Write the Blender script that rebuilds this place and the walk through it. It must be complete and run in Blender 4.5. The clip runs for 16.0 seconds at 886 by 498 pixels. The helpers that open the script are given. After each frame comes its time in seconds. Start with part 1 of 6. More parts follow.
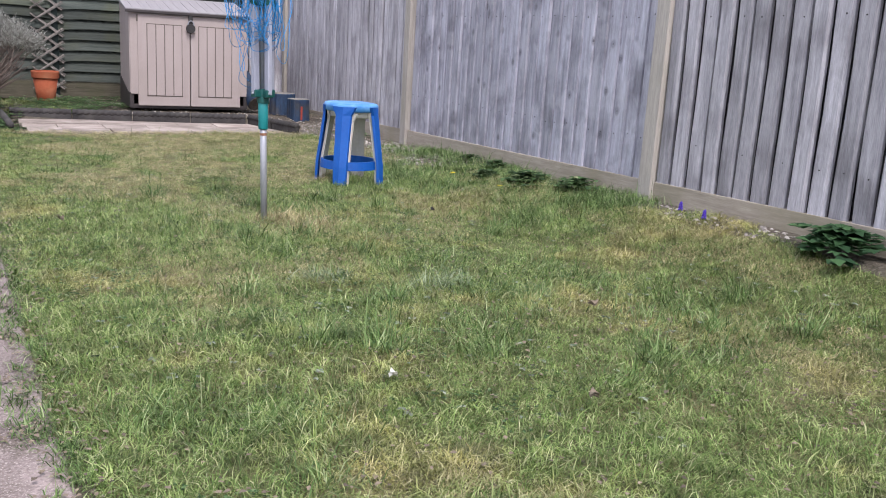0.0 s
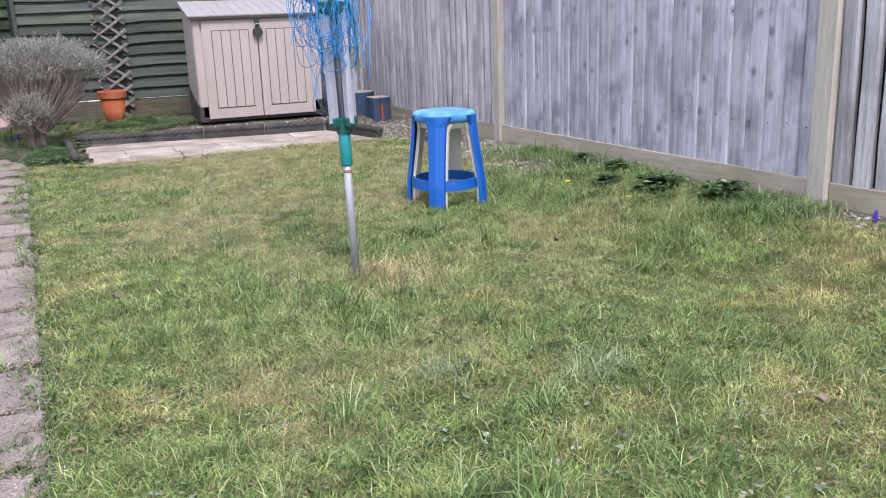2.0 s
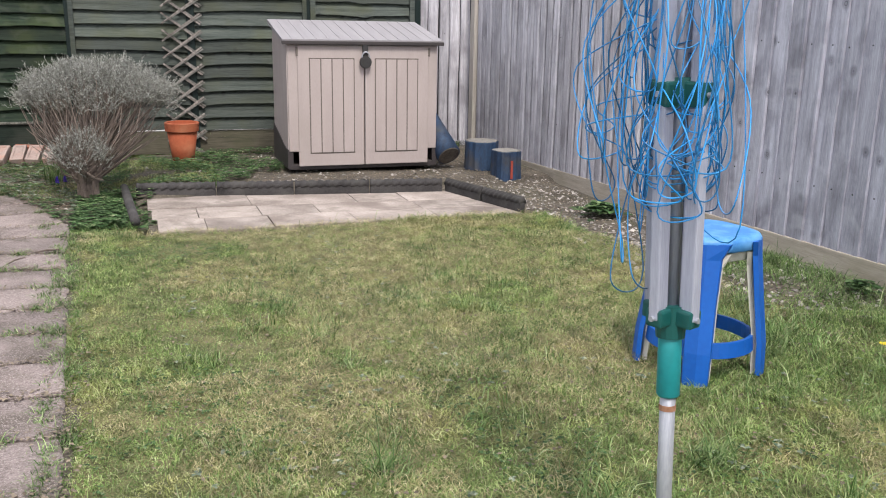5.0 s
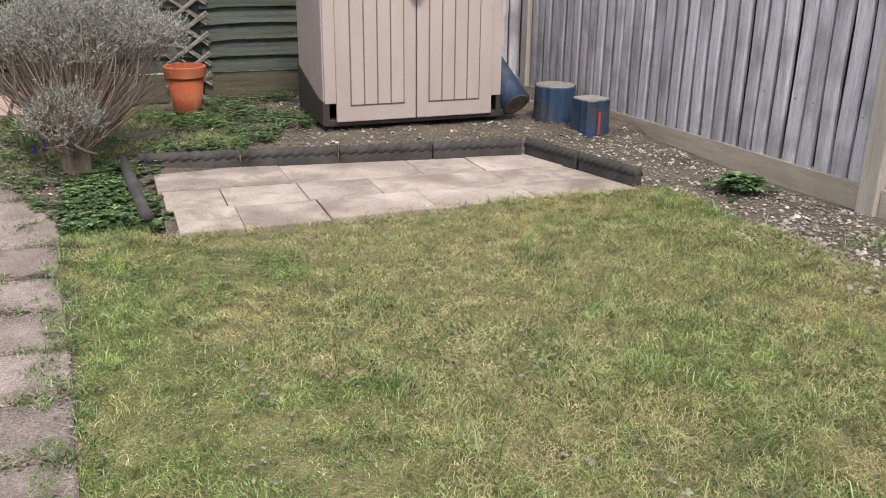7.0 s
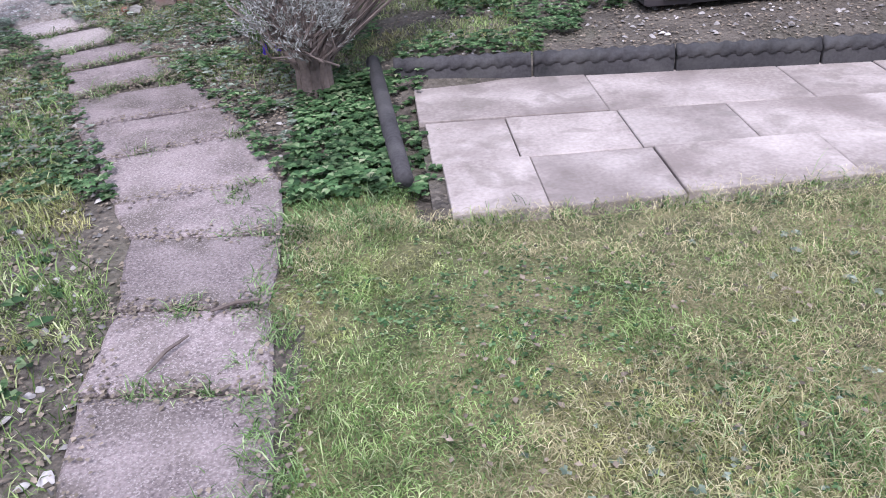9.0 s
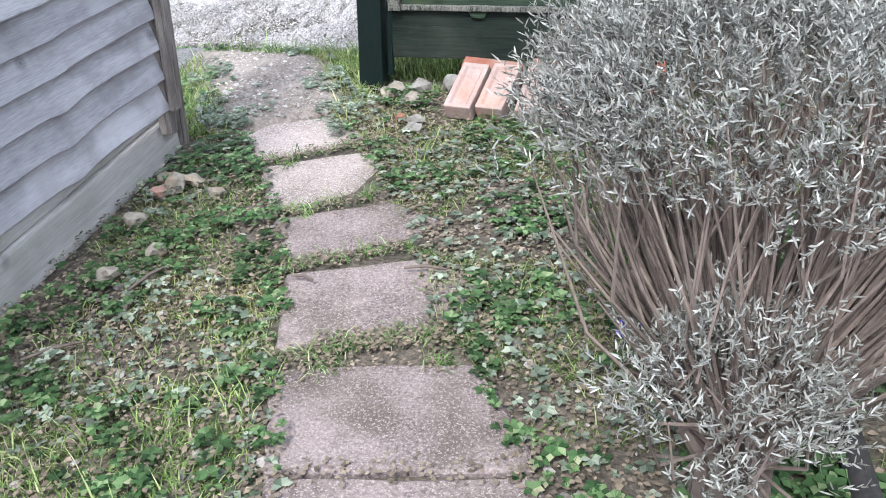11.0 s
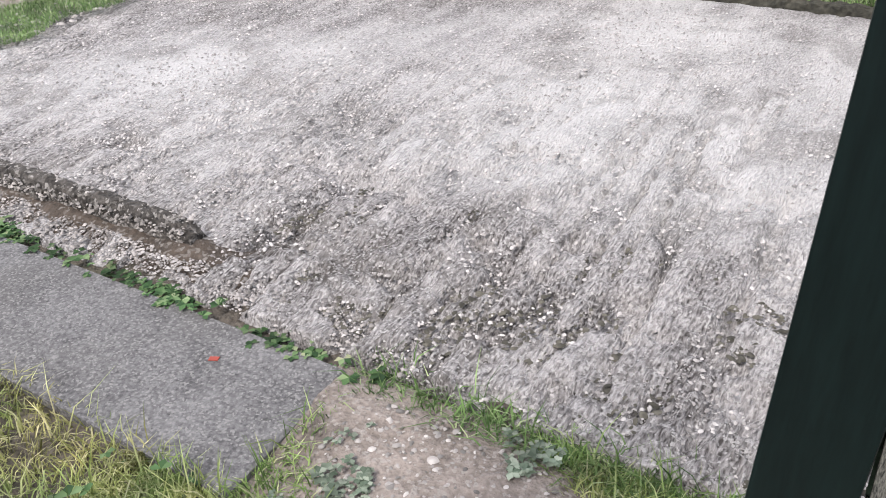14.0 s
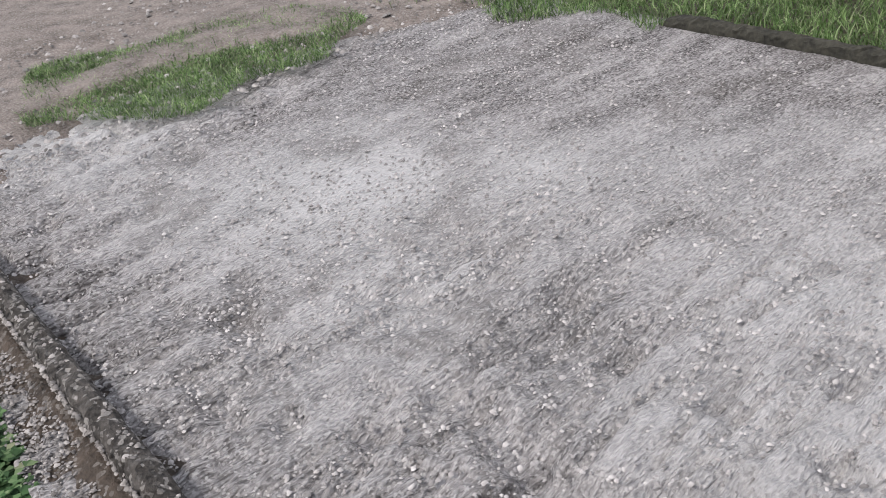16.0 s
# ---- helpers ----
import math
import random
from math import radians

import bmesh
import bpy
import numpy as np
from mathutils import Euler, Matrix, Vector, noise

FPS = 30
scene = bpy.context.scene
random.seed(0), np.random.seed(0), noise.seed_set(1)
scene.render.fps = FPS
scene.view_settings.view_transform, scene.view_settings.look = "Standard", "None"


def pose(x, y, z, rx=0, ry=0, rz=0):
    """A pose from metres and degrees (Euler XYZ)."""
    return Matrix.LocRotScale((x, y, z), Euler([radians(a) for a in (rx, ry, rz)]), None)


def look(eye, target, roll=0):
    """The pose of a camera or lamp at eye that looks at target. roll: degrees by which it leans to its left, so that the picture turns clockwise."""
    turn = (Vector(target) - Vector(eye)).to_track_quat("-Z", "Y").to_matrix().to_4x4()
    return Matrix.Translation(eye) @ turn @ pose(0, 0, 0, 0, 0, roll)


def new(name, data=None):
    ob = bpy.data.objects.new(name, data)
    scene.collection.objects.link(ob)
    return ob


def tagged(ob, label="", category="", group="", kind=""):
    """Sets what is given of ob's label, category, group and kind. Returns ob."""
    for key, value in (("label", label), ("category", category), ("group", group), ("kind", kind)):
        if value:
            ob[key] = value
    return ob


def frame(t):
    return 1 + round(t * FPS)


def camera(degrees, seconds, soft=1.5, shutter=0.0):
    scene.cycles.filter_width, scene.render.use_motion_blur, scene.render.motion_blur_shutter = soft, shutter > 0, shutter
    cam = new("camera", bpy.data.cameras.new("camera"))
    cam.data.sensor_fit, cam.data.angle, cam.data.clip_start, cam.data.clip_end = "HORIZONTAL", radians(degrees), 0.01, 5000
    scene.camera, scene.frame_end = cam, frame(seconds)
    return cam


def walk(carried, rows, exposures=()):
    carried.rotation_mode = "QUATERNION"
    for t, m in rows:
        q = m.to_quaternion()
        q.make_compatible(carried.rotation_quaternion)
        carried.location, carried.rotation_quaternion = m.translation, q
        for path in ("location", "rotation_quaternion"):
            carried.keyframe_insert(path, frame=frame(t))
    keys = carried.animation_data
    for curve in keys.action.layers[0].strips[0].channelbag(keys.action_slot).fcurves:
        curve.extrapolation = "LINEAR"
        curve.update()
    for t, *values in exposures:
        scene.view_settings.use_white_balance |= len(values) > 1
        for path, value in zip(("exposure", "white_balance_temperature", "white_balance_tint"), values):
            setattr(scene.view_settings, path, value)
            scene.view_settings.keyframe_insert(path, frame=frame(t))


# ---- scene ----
cam = camera(54.0, 16.0, soft=1.0)
PATH = [
    (0, (0.152, 0.488, 0.921), (1.056, 2.213, 0.466), 3.5),
    (0.5, (0.223, 0.685, 0.938), (1.139, 2.397, 0.458), 3.0),
    (1, (0.308, 0.872, 0.95), (1.009, 2.678, 0.455), 0.8),
    (1.5, (0.32, 1.107, 1.009), (1.038, 2.901, 0.493), -1.0),
    (2, (0.383, 1.369, 1.05), (1.104, 3.16, 0.526), -2.1),
    (2.5, (0.436, 1.649, 1.077), (1.144, 3.446, 0.559), -1.7),
    (3, (0.421, 1.948, 1.115), (1.127, 3.745, 0.595), -1.7),
    (3.5, (0.391, 2.311, 1.154), (0.972, 4.158, 0.651), -0.8),
    (4, (0.364, 2.651, 1.172), (0.917, 4.508, 0.675), 0.4),
    (4.5, (0.324, 2.974, 1.197), (0.962, 4.804, 0.703), 0.4),
    (5, (0.338, 3.364, 1.2), (0.979, 5.195, 0.71), 1.0),
    (5.2, (0.335, 3.504, 1.195), (0.979, 5.334, 0.709), 1.1),
    (7.3, (0.186, 5.103, 1.254), (0.849, 6.82, 0.472), 1.1),
    (7.5, (0.198, 5.266, 1.237), (0.832, 6.951, 0.365), 1.5),
    (8, (0.213, 5.642, 1.211), (0.708, 7.338, 0.274), 0.8),
    (8.5, (0.256, 6.046, 1.198), (0.718, 7.705, 0.181), -0.2),
    (9, (0.259, 6.458, 1.169), (0.343, 8.188, 0.169), -4.5),
    (9.2, (0.243, 6.625, 1.153), (0.192, 8.358, 0.156), -5.2),
    (11.3, (-0.326, 8.836, 1.32), (-0.929, 10.433, 0.278), -3.5),
    (11.5, (-0.408, 9.016, 1.309), (-1.145, 10.607, 0.347), -3.1),
    (12, (-0.602, 9.461, 1.291), (-1.517, 10.958, 0.332), -4.4),
    (12.5, (-0.754, 9.878, 1.3), (-1.683, 11.352, 0.317), -4.6),
    (13, (-0.828, 10.288, 1.29), (-1.753, 11.738, 0.269), -4.7),
    (13.5, (-1.037, 10.682, 1.288), (-1.954, 12.117, 0.239), -4.7),
    (14, (-1.266, 11.102, 1.258), (-2.265, 12.478, 0.206), -4.7),
    (14.5, (-1.533, 11.471, 1.251), (-2.68, 12.735, 0.208), -5.4),
    (15, (-1.749, 11.742, 1.248), (-3.009, 12.896, 0.209), -8.1),
    (15.5, (-1.896, 12.036, 1.216), (-3.273, 13.076, 0.205), -9.8),
    (16, (-2.076, 12.237, 1.229), (-3.491, 13.2, 0.195), -8.9),
]
EXPOSURES = [(0.0, 0.85, 6350, 14), (0.5, 1.02, 6350, 14), (1.5, 1.1, 6250, 14), (3.5, 1.0, 6300, 14), (4.0, 0.9, 6500, 10), (5.0, 0.93, 6650, 8), (7.5, 0.93, 7000, 10), (8.0, 1.05, 6050, 12), (8.5, 1.08, 6050, 17),
             (9.0, 1.1, 5600, 18), (11.3, 1.5, 6000, 6), (12.0, 1.5, 6200, 6), (12.5, 1.20, 6300, 8), (13.5, 1.0, 6400, 8), (14.0, 0.84, 6400, 10), (15.0, 0.40, 6350, 10), (16.0, 0.28, 6350, 10)]
walk(cam, [(t, look(eye, target, roll)) for t, eye, target, roll in PATH], EXPOSURES)

# ---- sky and sun: bright overcast ----
world = bpy.data.worlds.new("world")
scene.world = world
world.use_nodes = True
wn = world.node_tree
sky = wn.nodes.new("ShaderNodeTexSky")
sky.sky_type = "NISHITA"
sky.sun_disc = False
sky.sun_elevation, sky.sun_rotation = radians(54), radians(184)
sky.air_density, sky.dust_density, sky.ozone_density = 1.0, 4.0, 1.0
haze = wn.nodes.new("ShaderNodeMix")
haze.data_type = "RGBA"
haze.inputs["Factor"].default_value = 0.72
haze.inputs["B"].default_value = (8.6, 8.9, 9.6, 1)
wn.links.new(sky.outputs["Color"], haze.inputs["A"])
wn.links.new(haze.outputs["Result"], wn.nodes["Background"].inputs["Color"])
wn.nodes["Background"].inputs["Strength"].default_value = 0.106
sun = new("sun", bpy.data.lights.new("sun", "SUN"))
sun.data.energy, sun.data.angle, sun.data.color = 2.0, radians(14), (1.0, 0.95, 0.88)
sun.matrix_world = look((0, 0, 0), (-math.sin(radians(184)) * math.cos(radians(54)), -math.cos(radians(184)) * math.cos(radians(54)), -math.sin(radians(54))))


# ---- materials ----
def ramp(tree, stops):
    node = tree.nodes.new("ShaderNodeValToRGB")
    el = node.color_ramp.elements
    while len(el) < len(stops):
        el.new(0.5)
    for e, (p, c) in zip(el, stops):
        e.position, e.color = p, (*c, 1)
    return node


def surface(name, dark, light, scale=8.0, rough=0.8, bump=0.3, stretch=(1, 1, 1), fine=60.0, metal=0.0, vary=0.25,
            stain=None, stain_scale=2.0, stain_amount=0.4, per="object", fine_mix=0.45, speck=None, bump_dist=0.004, contrast=0.2, knots=None, moss=None):
    """A procedural surface: large and fine variation, stains, a value per piece, fine relief."""
    m = bpy.data.materials.new(name)
    m.use_nodes = True
    t = m.node_tree
    N, L = t.nodes.new, t.links.new
    bsdf = t.nodes["Principled BSDF"]
    bsdf.inputs["Roughness"].default_value = rough
    bsdf.inputs["Metallic"].default_value = metal
    tc = N("ShaderNodeTexCoord")
    info = N("ShaderNodeObjectInfo")
    shift = N("ShaderNodeVectorMath")
    shift.operation = "MULTIPLY_ADD"
    comb = N("ShaderNodeCombineXYZ")
    for i in range(3):
        L(info.outputs["Random"], comb.inputs[i])
    L(comb.outputs[0], shift.inputs[0])
    shift.inputs[1].default_value = (37, 53, 71)
    L(tc.outputs["Object"], shift.inputs[2])
    mp = N("ShaderNodeMapping")
    mp.inputs["Scale"].default_value = stretch
    L(shift.outputs[0], mp.inputs["Vector"])

    def noise_at(s, detail, source=mp.outputs[0], distortion=0.0):
        n = N("ShaderNodeTexNoise")
        n.inputs["Scale"].default_value, n.inputs["Detail"].default_value = s, detail
        n.inputs["Distortion"].default_value = distortion
        L(source, n.inputs["Vector"])
        return n.outputs["Fac"]

    big, small = noise_at(scale, 4, distortion=0.4), noise_at(fine, 5)
    mixf = N("ShaderNodeMix")
    mixf.inputs["Factor"].default_value = fine_mix
    L(big, mixf.inputs["A"]), L(small, mixf.inputs["B"])
    rmp = ramp(t, [(0.5 - contrast, dark), (0.5 + contrast, light)])
    L(mixf.outputs["Result"], rmp.inputs["Fac"])
    col = rmp.outputs["Color"]
    if stain:
        st = noise_at(stain_scale, 5, shift.outputs[0])
        mr = N("ShaderNodeMapRange")
        mr.inputs["From Min"].default_value, mr.inputs["From Max"].default_value = 0.48, 0.68
        mr.inputs["To Max"].default_value = stain_amount
        L(st, mr.inputs["Value"])
        mx = N("ShaderNodeMix")
        mx.data_type = "RGBA"
        L(mr.outputs[0], mx.inputs["Factor"]), L(col, mx.inputs["A"])
        mx.inputs["B"].default_value = (*stain, 1)
        col = mx.outputs["Result"]
    if moss:
        st = noise_at(moss[1], 6, shift.outputs[0], 0.6)
        mr = N("ShaderNodeMapRange")
        mr.inputs["From Min"].default_value, mr.inputs["From Max"].default_value = 0.54, 0.64
        mr.inputs["To Max"].default_value = moss[2]
        L(st, mr.inputs["Value"])
        mx = N("ShaderNodeMix")
        mx.data_type = "RGBA"
        L(mr.outputs[0], mx.inputs["Factor"]), L(col, mx.inputs["A"])
        mx.inputs["B"].default_value = (*moss[0], 1)
        col = mx.outputs["Result"]
    if knots:
        vk = N("ShaderNodeTexVoronoi")
        vk.inputs["Scale"].default_value = knots
        L(shift.outputs[0], vk.inputs["Vector"])
        kr = ramp(t, [(0.0, (0.85,) * 3), (0.045, (0.5,) * 3), (0.06, (0.95,) * 3), (0.085, (0.35,) * 3), (0.10, (0.5,) * 3), (0.19, (0,) * 3)])
        L(vk.outputs["Distance"], kr.inputs["Fac"])
        mk = N("ShaderNodeMix")
        mk.data_type = "RGBA"
        L(kr.outputs["Color"], mk.inputs["Factor"]), L(col, mk.inputs["A"])
        mk.inputs["B"].default_value = (*[c * 0.35 for c in dark], 1)
        col = mk.outputs["Result"]
    if speck:
        vo = N("ShaderNodeTexVoronoi")
        vo.inputs["Scale"].default_value = speck[1]
        L(shift.outputs[0], vo.inputs["Vector"])
        pick = ramp(t, [(0.0, (0, 0, 0)), (0.70, (0, 0, 0)), (1.0, (0.75, 0.75, 0.75))])
        sep = N("ShaderNodeSeparateColor")
        L(vo.outputs["Color"], sep.inputs[0]), L(sep.outputs[0], pick.inputs["Fac"])
        mx = N("ShaderNodeMix")
        mx.data_type = "RGBA"
        L(pick.outputs["Color"], mx.inputs["Factor"]), L(col, mx.inputs["A"])
        mx.inputs["B"].default_value = (*speck[0], 1)
        col = mx.outputs["Result"]
    if vary:
        rnd = info.outputs["Random"]
        if per == "island":
            geo = N("ShaderNodeNewGeometry")
            rnd = geo.outputs["Random Per Island"]
        mr = N("ShaderNodeMapRange")
        mr.inputs["To Min"].default_value, mr.inputs["To Max"].default_value = 1 - vary, 1 + vary
        L(rnd, mr.inputs["Value"])
        hsv = N("ShaderNodeHueSaturation")
        L(mr.outputs[0], hsv.inputs["Value"]), L(col, hsv.inputs["Color"])
        col = hsv.outputs["Color"]
    L(col, bsdf.inputs["Base Color"])
    if bump:
        bp = N("ShaderNodeBump")
        bp.inputs["Strength"].default_value, bp.inputs["Distance"].default_value = bump, bump_dist
        L(mixf.outputs["Result"], bp.inputs["Height"]), L(bp.outputs[0], bsdf.inputs["Normal"])
    return m


def foliage(name, stops, patch=None, patch_scale=1.3, rough=0.6, through_light=0.25, lo=0.45, hi=0.62, clump=0.0):
    """Leaves and blades: a colour per blade, drier where the patches lie."""
    m = bpy.data.materials.new(name)
    m.use_nodes = True
    t = m.node_tree
    N, L = t.nodes.new, t.links.new
    bsdf = t.nodes["Principled BSDF"]
    bsdf.inputs["Roughness"].default_value = rough
    bsdf.inputs["Specular IOR Level"].default_value = 0.25
    geo = N("ShaderNodeNewGeometry")
    rm = ramp(t, stops)
    L(geo.outputs["Random Per Island"], rm.inputs["Fac"])
    col = rm.outputs["Color"]
    if patch:
        n = N("ShaderNodeTexNoise")
        n.inputs["Scale"].default_value, n.inputs["Detail"].default_value = patch_scale, 6
        n.inputs["Roughness"].default_value = 0.65
        L(geo.outputs["Position"], n.inputs["Vector"])
        mr = N("ShaderNodeMapRange")
        mr.inputs["From Min"].default_value, mr.inputs["From Max"].default_value = lo, hi
        L(n.outputs["Fac"], mr.inputs["Value"])
        rm2 = ramp(t, patch)
        L(geo.outputs["Random Per Island"], rm2.inputs["Fac"])
        mx = N("ShaderNodeMix")
        mx.data_type = "RGBA"
        L(mr.outputs[0], mx.inputs["Factor"]), L(col, mx.inputs["A"]), L(rm2.outputs["Color"], mx.inputs["B"])
        col = mx.outputs["Result"]
    if clump:
        n2 = N("ShaderNodeTexNoise")
        n2.inputs["Scale"].default_value, n2.inputs["Detail"].default_value = clump, 3
        L(geo.outputs["Position"], n2.inputs["Vector"])
        m2 = N("ShaderNodeMapRange")
        m2.inputs["From Min"].default_value, m2.inputs["From Max"].default_value = 0.33, 0.67
        m2.inputs["To Min"].default_value, m2.inputs["To Max"].default_value = 0.55, 1.45
        L(n2.outputs["Fac"], m2.inputs["Value"])
        hs = N("ShaderNodeHueSaturation")
        L(m2.outputs[0], hs.inputs["Value"]), L(col, hs.inputs["Color"])
        col = hs.outputs["Color"]
    L(col, bsdf.inputs["Base Color"])
    tr = N("ShaderNodeBsdfTranslucent")
    L(col, tr.inputs["Color"])
    ms = N("ShaderNodeMixShader")
    ms.inputs["Fac"].default_value = through_light
    L(bsdf.outputs[0], ms.inputs[1]), L(tr.outputs[0], ms.inputs[2])
    L(ms.outputs[0], t.nodes["Material Output"].inputs["Surface"])
    return m


GREY_WOOD = surface("weathered_grey_wood", (0.225, 0.222, 0.275), (0.56, 0.555, 0.65), 3.2, 0.85, 0.8, (9, 9, 0.75), 26, vary=0.20,
                    stain=(0.085, 0.08, 0.10), stain_scale=3.4, stain_amount=0.6, fine_mix=0.4, contrast=0.2, knots=5.2, moss=((0.56, 0.55, 0.63), 4.5, 0.35))
SLAT_WOOD = surface("weathered_slat_wood", (0.22, 0.212, 0.245), (0.57, 0.55, 0.61), 4, 0.85, 0.8, (9, 9, 0.6), 30, vary=0.2,
                    stain=(0.09, 0.08, 0.09), stain_scale=3.0, stain_amount=0.5, fine_mix=0.45, contrast=0.19)
# near-black boards behind the slats: shade of the gaps put into their colour
BACK_WOOD = surface("gap_shade_board", (0.02, 0.019, 0.023), (0.085, 0.08, 0.09), 4, 0.9, 0.6, (9, 9, 0.6), 30, vary=0.2)
LAP_GREY = surface("weathered_lap_wood", (0.28, 0.272, 0.302), (0.50, 0.49, 0.53), 2.5, 0.85, 0.8, (0.8, 9, 12), 30, vary=0.2,
                   stain=(0.17, 0.155, 0.16), stain_scale=6.5, stain_amount=0.55, contrast=0.17, knots=7.0, fine_mix=0.5, moss=((0.56, 0.55, 0.60), 3.5, 0.4))
LAP_GREEN = surface("green_stained_wood", (0.003, 0.008, 0.006), (0.022, 0.037, 0.022), 5, 0.8, 0.8, (0.4, 6, 9), 30, vary=0.35,
                    stain=(0.033, 0.046, 0.014), stain_scale=3.4, stain_amount=0.7, contrast=0.16, knots=6.0, fine_mix=0.5, moss=((0.06, 0.068, 0.055), 9.0, 0.28))
# LAP_GREEN in paler, greyer tones, for the panels past the first
LAP_FAR = surface("paler_green_stained_wood", (0.012, 0.019, 0.017), (0.082, 0.094, 0.086), 4, 0.85, 0.8, (0.4, 6, 9), 30, vary=0.35,
                  stain=(0.055, 0.06, 0.03), stain_scale=3.0, stain_amount=0.5, contrast=0.18, knots=6.0)
MOSSY_BOARD = surface("mossy_brown_board", (0.035, 0.032, 0.022), (0.13, 0.115, 0.085), 5, 0.9, 0.8, (0.5, 6, 9), 30, vary=0.12,
                      stain=(0.06, 0.065, 0.03), stain_scale=2.6, stain_amount=0.6)
GREEN_BOARD = surface("worn_green_board", (0.002, 0.006, 0.005), (0.018, 0.029, 0.022), 5, 0.75, 0.9, (0.4, 6, 9), 34, vary=0.15,
                      stain=(0.09, 0.09, 0.075), stain_scale=3.5, stain_amount=0.28, contrast=0.16)
POST_PALE = surface("pale_softwood_post", (0.29, 0.262, 0.24), (0.50, 0.46, 0.425), 5, 0.8, 0.3, (9, 9, 0.6), 30, vary=0.08,
                    stain=(0.26, 0.25, 0.20), stain_scale=2.5, stain_amount=0.4)
BOARD_PALE = surface("pale_gravel_board", (0.25, 0.215, 0.182), (0.45, 0.395, 0.335), 5, 0.8, 0.3, (9, 0.6, 9), 30, vary=0.08,
                     stain=(0.22, 0.20, 0.13), stain_scale=1.8, stain_amount=0.6)
BOARD_GREY = surface("weathered_gravel_board", (0.36, 0.34, 0.335), (0.70, 0.67, 0.655), 5, 0.85, 0.9, (0.35, 6, 9), 36, vary=0.1,
                     stain=(0.24, 0.23, 0.19), stain_scale=3.2, stain_amount=0.45, contrast=0.2, knots=6.0, fine_mix=0.5)
GREY_POST = surface("weathered_grey_post", (0.07, 0.058, 0.054), (0.35, 0.31, 0.295), 5, 0.85, 1.0, (12, 12, 0.7), 26, vary=0.12,
                    stain=(0.07, 0.055, 0.05), stain_scale=3, stain_amount=0.5, contrast=0.15, knots=4.5)
GREEN_POST = surface("dark_green_painted_wood", (0.002, 0.006, 0.006), (0.006, 0.015, 0.0145), 6, 0.5, 0.25, (6, 6, 0.6), 40, vary=0.1)
for dull in (LAP_GREEN, GREEN_BOARD, GREEN_POST):
    dull.node_tree.nodes["Principled BSDF"].inputs["Specular IOR Level"].default_value = 0.27
GREEN_WORN = surface("worn_green_batten", (0.006, 0.008, 0.008), (0.19, 0.185, 0.165), 7, 0.85, 0.8, (14, 14, 3.0), 45, vary=0.1, contrast=0.09, fine_mix=0.6)
SLAB = surface("exposed_aggregate_slab", (0.085, 0.065, 0.063), (0.275, 0.222, 0.218), 5, 0.9, 1.0, (1, 1, 1), 110, vary=0.16,
               stain=(0.078, 0.062, 0.05), stain_scale=5.5, stain_amount=0.75, fine_mix=0.55, speck=((0.36, 0.31, 0.30), 300), bump_dist=0.009, contrast=0.15)
# SLAB again in brighter tones, for the slabs past y 10.75
SLAB_BRIGHT = surface("brighter_aggregate_slab", (0.15, 0.12, 0.112), (0.37, 0.31, 0.295), 5, 0.9, 1.0, (1, 1, 1), 110, vary=0.10,
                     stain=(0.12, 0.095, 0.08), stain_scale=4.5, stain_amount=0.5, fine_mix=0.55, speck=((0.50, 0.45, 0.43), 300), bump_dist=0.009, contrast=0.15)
PATIO = surface("buff_paving", (0.205, 0.167, 0.152), (0.395, 0.338, 0.315), 3.5, 0.85, 0.5, (1, 1, 1), 70, vary=0.13,
                stain=(0.135, 0.105, 0.095), stain_scale=3.2, stain_amount=0.7, fine_mix=0.35, contrast=0.15, moss=((0.11, 0.09, 0.075), 7.0, 0.4))
EDGING = surface("dark_rope_edging", (0.012, 0.011, 0.012), (0.055, 0.05, 0.053), 9, 0.9, 0.6, (1, 1, 1), 90, vary=0.25,
                 stain=(0.09, 0.085, 0.08), stain_scale=5, stain_amount=0.35)
# far kerb: darker tones than KERB all over
DARK_KERB = surface("dark_far_kerb_concrete", (0.008, 0.008, 0.006), (0.07, 0.065, 0.05), 18, 0.95, 1.0, (1, 1, 1), 60, vary=0, bump_dist=0.02)
TRELLIS = surface("grey_brown_lath", (0.06, 0.055, 0.052), (0.20, 0.19, 0.18), 8, 0.85, 0.4, (3, 3, 3), 40, vary=0.2)
CONCRETE = surface("rough_pale_concrete", (0.05, 0.042, 0.040), (0.46, 0.43, 0.427), 5.0, 0.9, 1.0, (1.8, 0.5, 1), 85, vary=0,
                   stain=(0.62, 0.60, 0.60), stain_scale=0.5, stain_amount=0.75, fine_mix=0.58, bump_dist=0.035, contrast=0.12,
                   speck=((0.54, 0.515, 0.505), 165), moss=((0.07, 0.058, 0.048), 3.0, 0.4))
CHIP = surface("pale_stone_chips", (0.17, 0.152, 0.147), (0.54, 0.505, 0.495), 10, 0.85, 0.3, vary=0.45, per="island")
SMOOTH_CONCRETE = surface("smooth_grey_concrete", (0.052, 0.049, 0.051), (0.18, 0.172, 0.175), 5, 0.9, 1.0, (1, 1, 1), 110, vary=0,
                          stain=(0.05, 0.045, 0.041), stain_scale=2.5, stain_amount=0.5, speck=((0.24, 0.23, 0.225), 200), contrast=0.14, fine_mix=0.6)
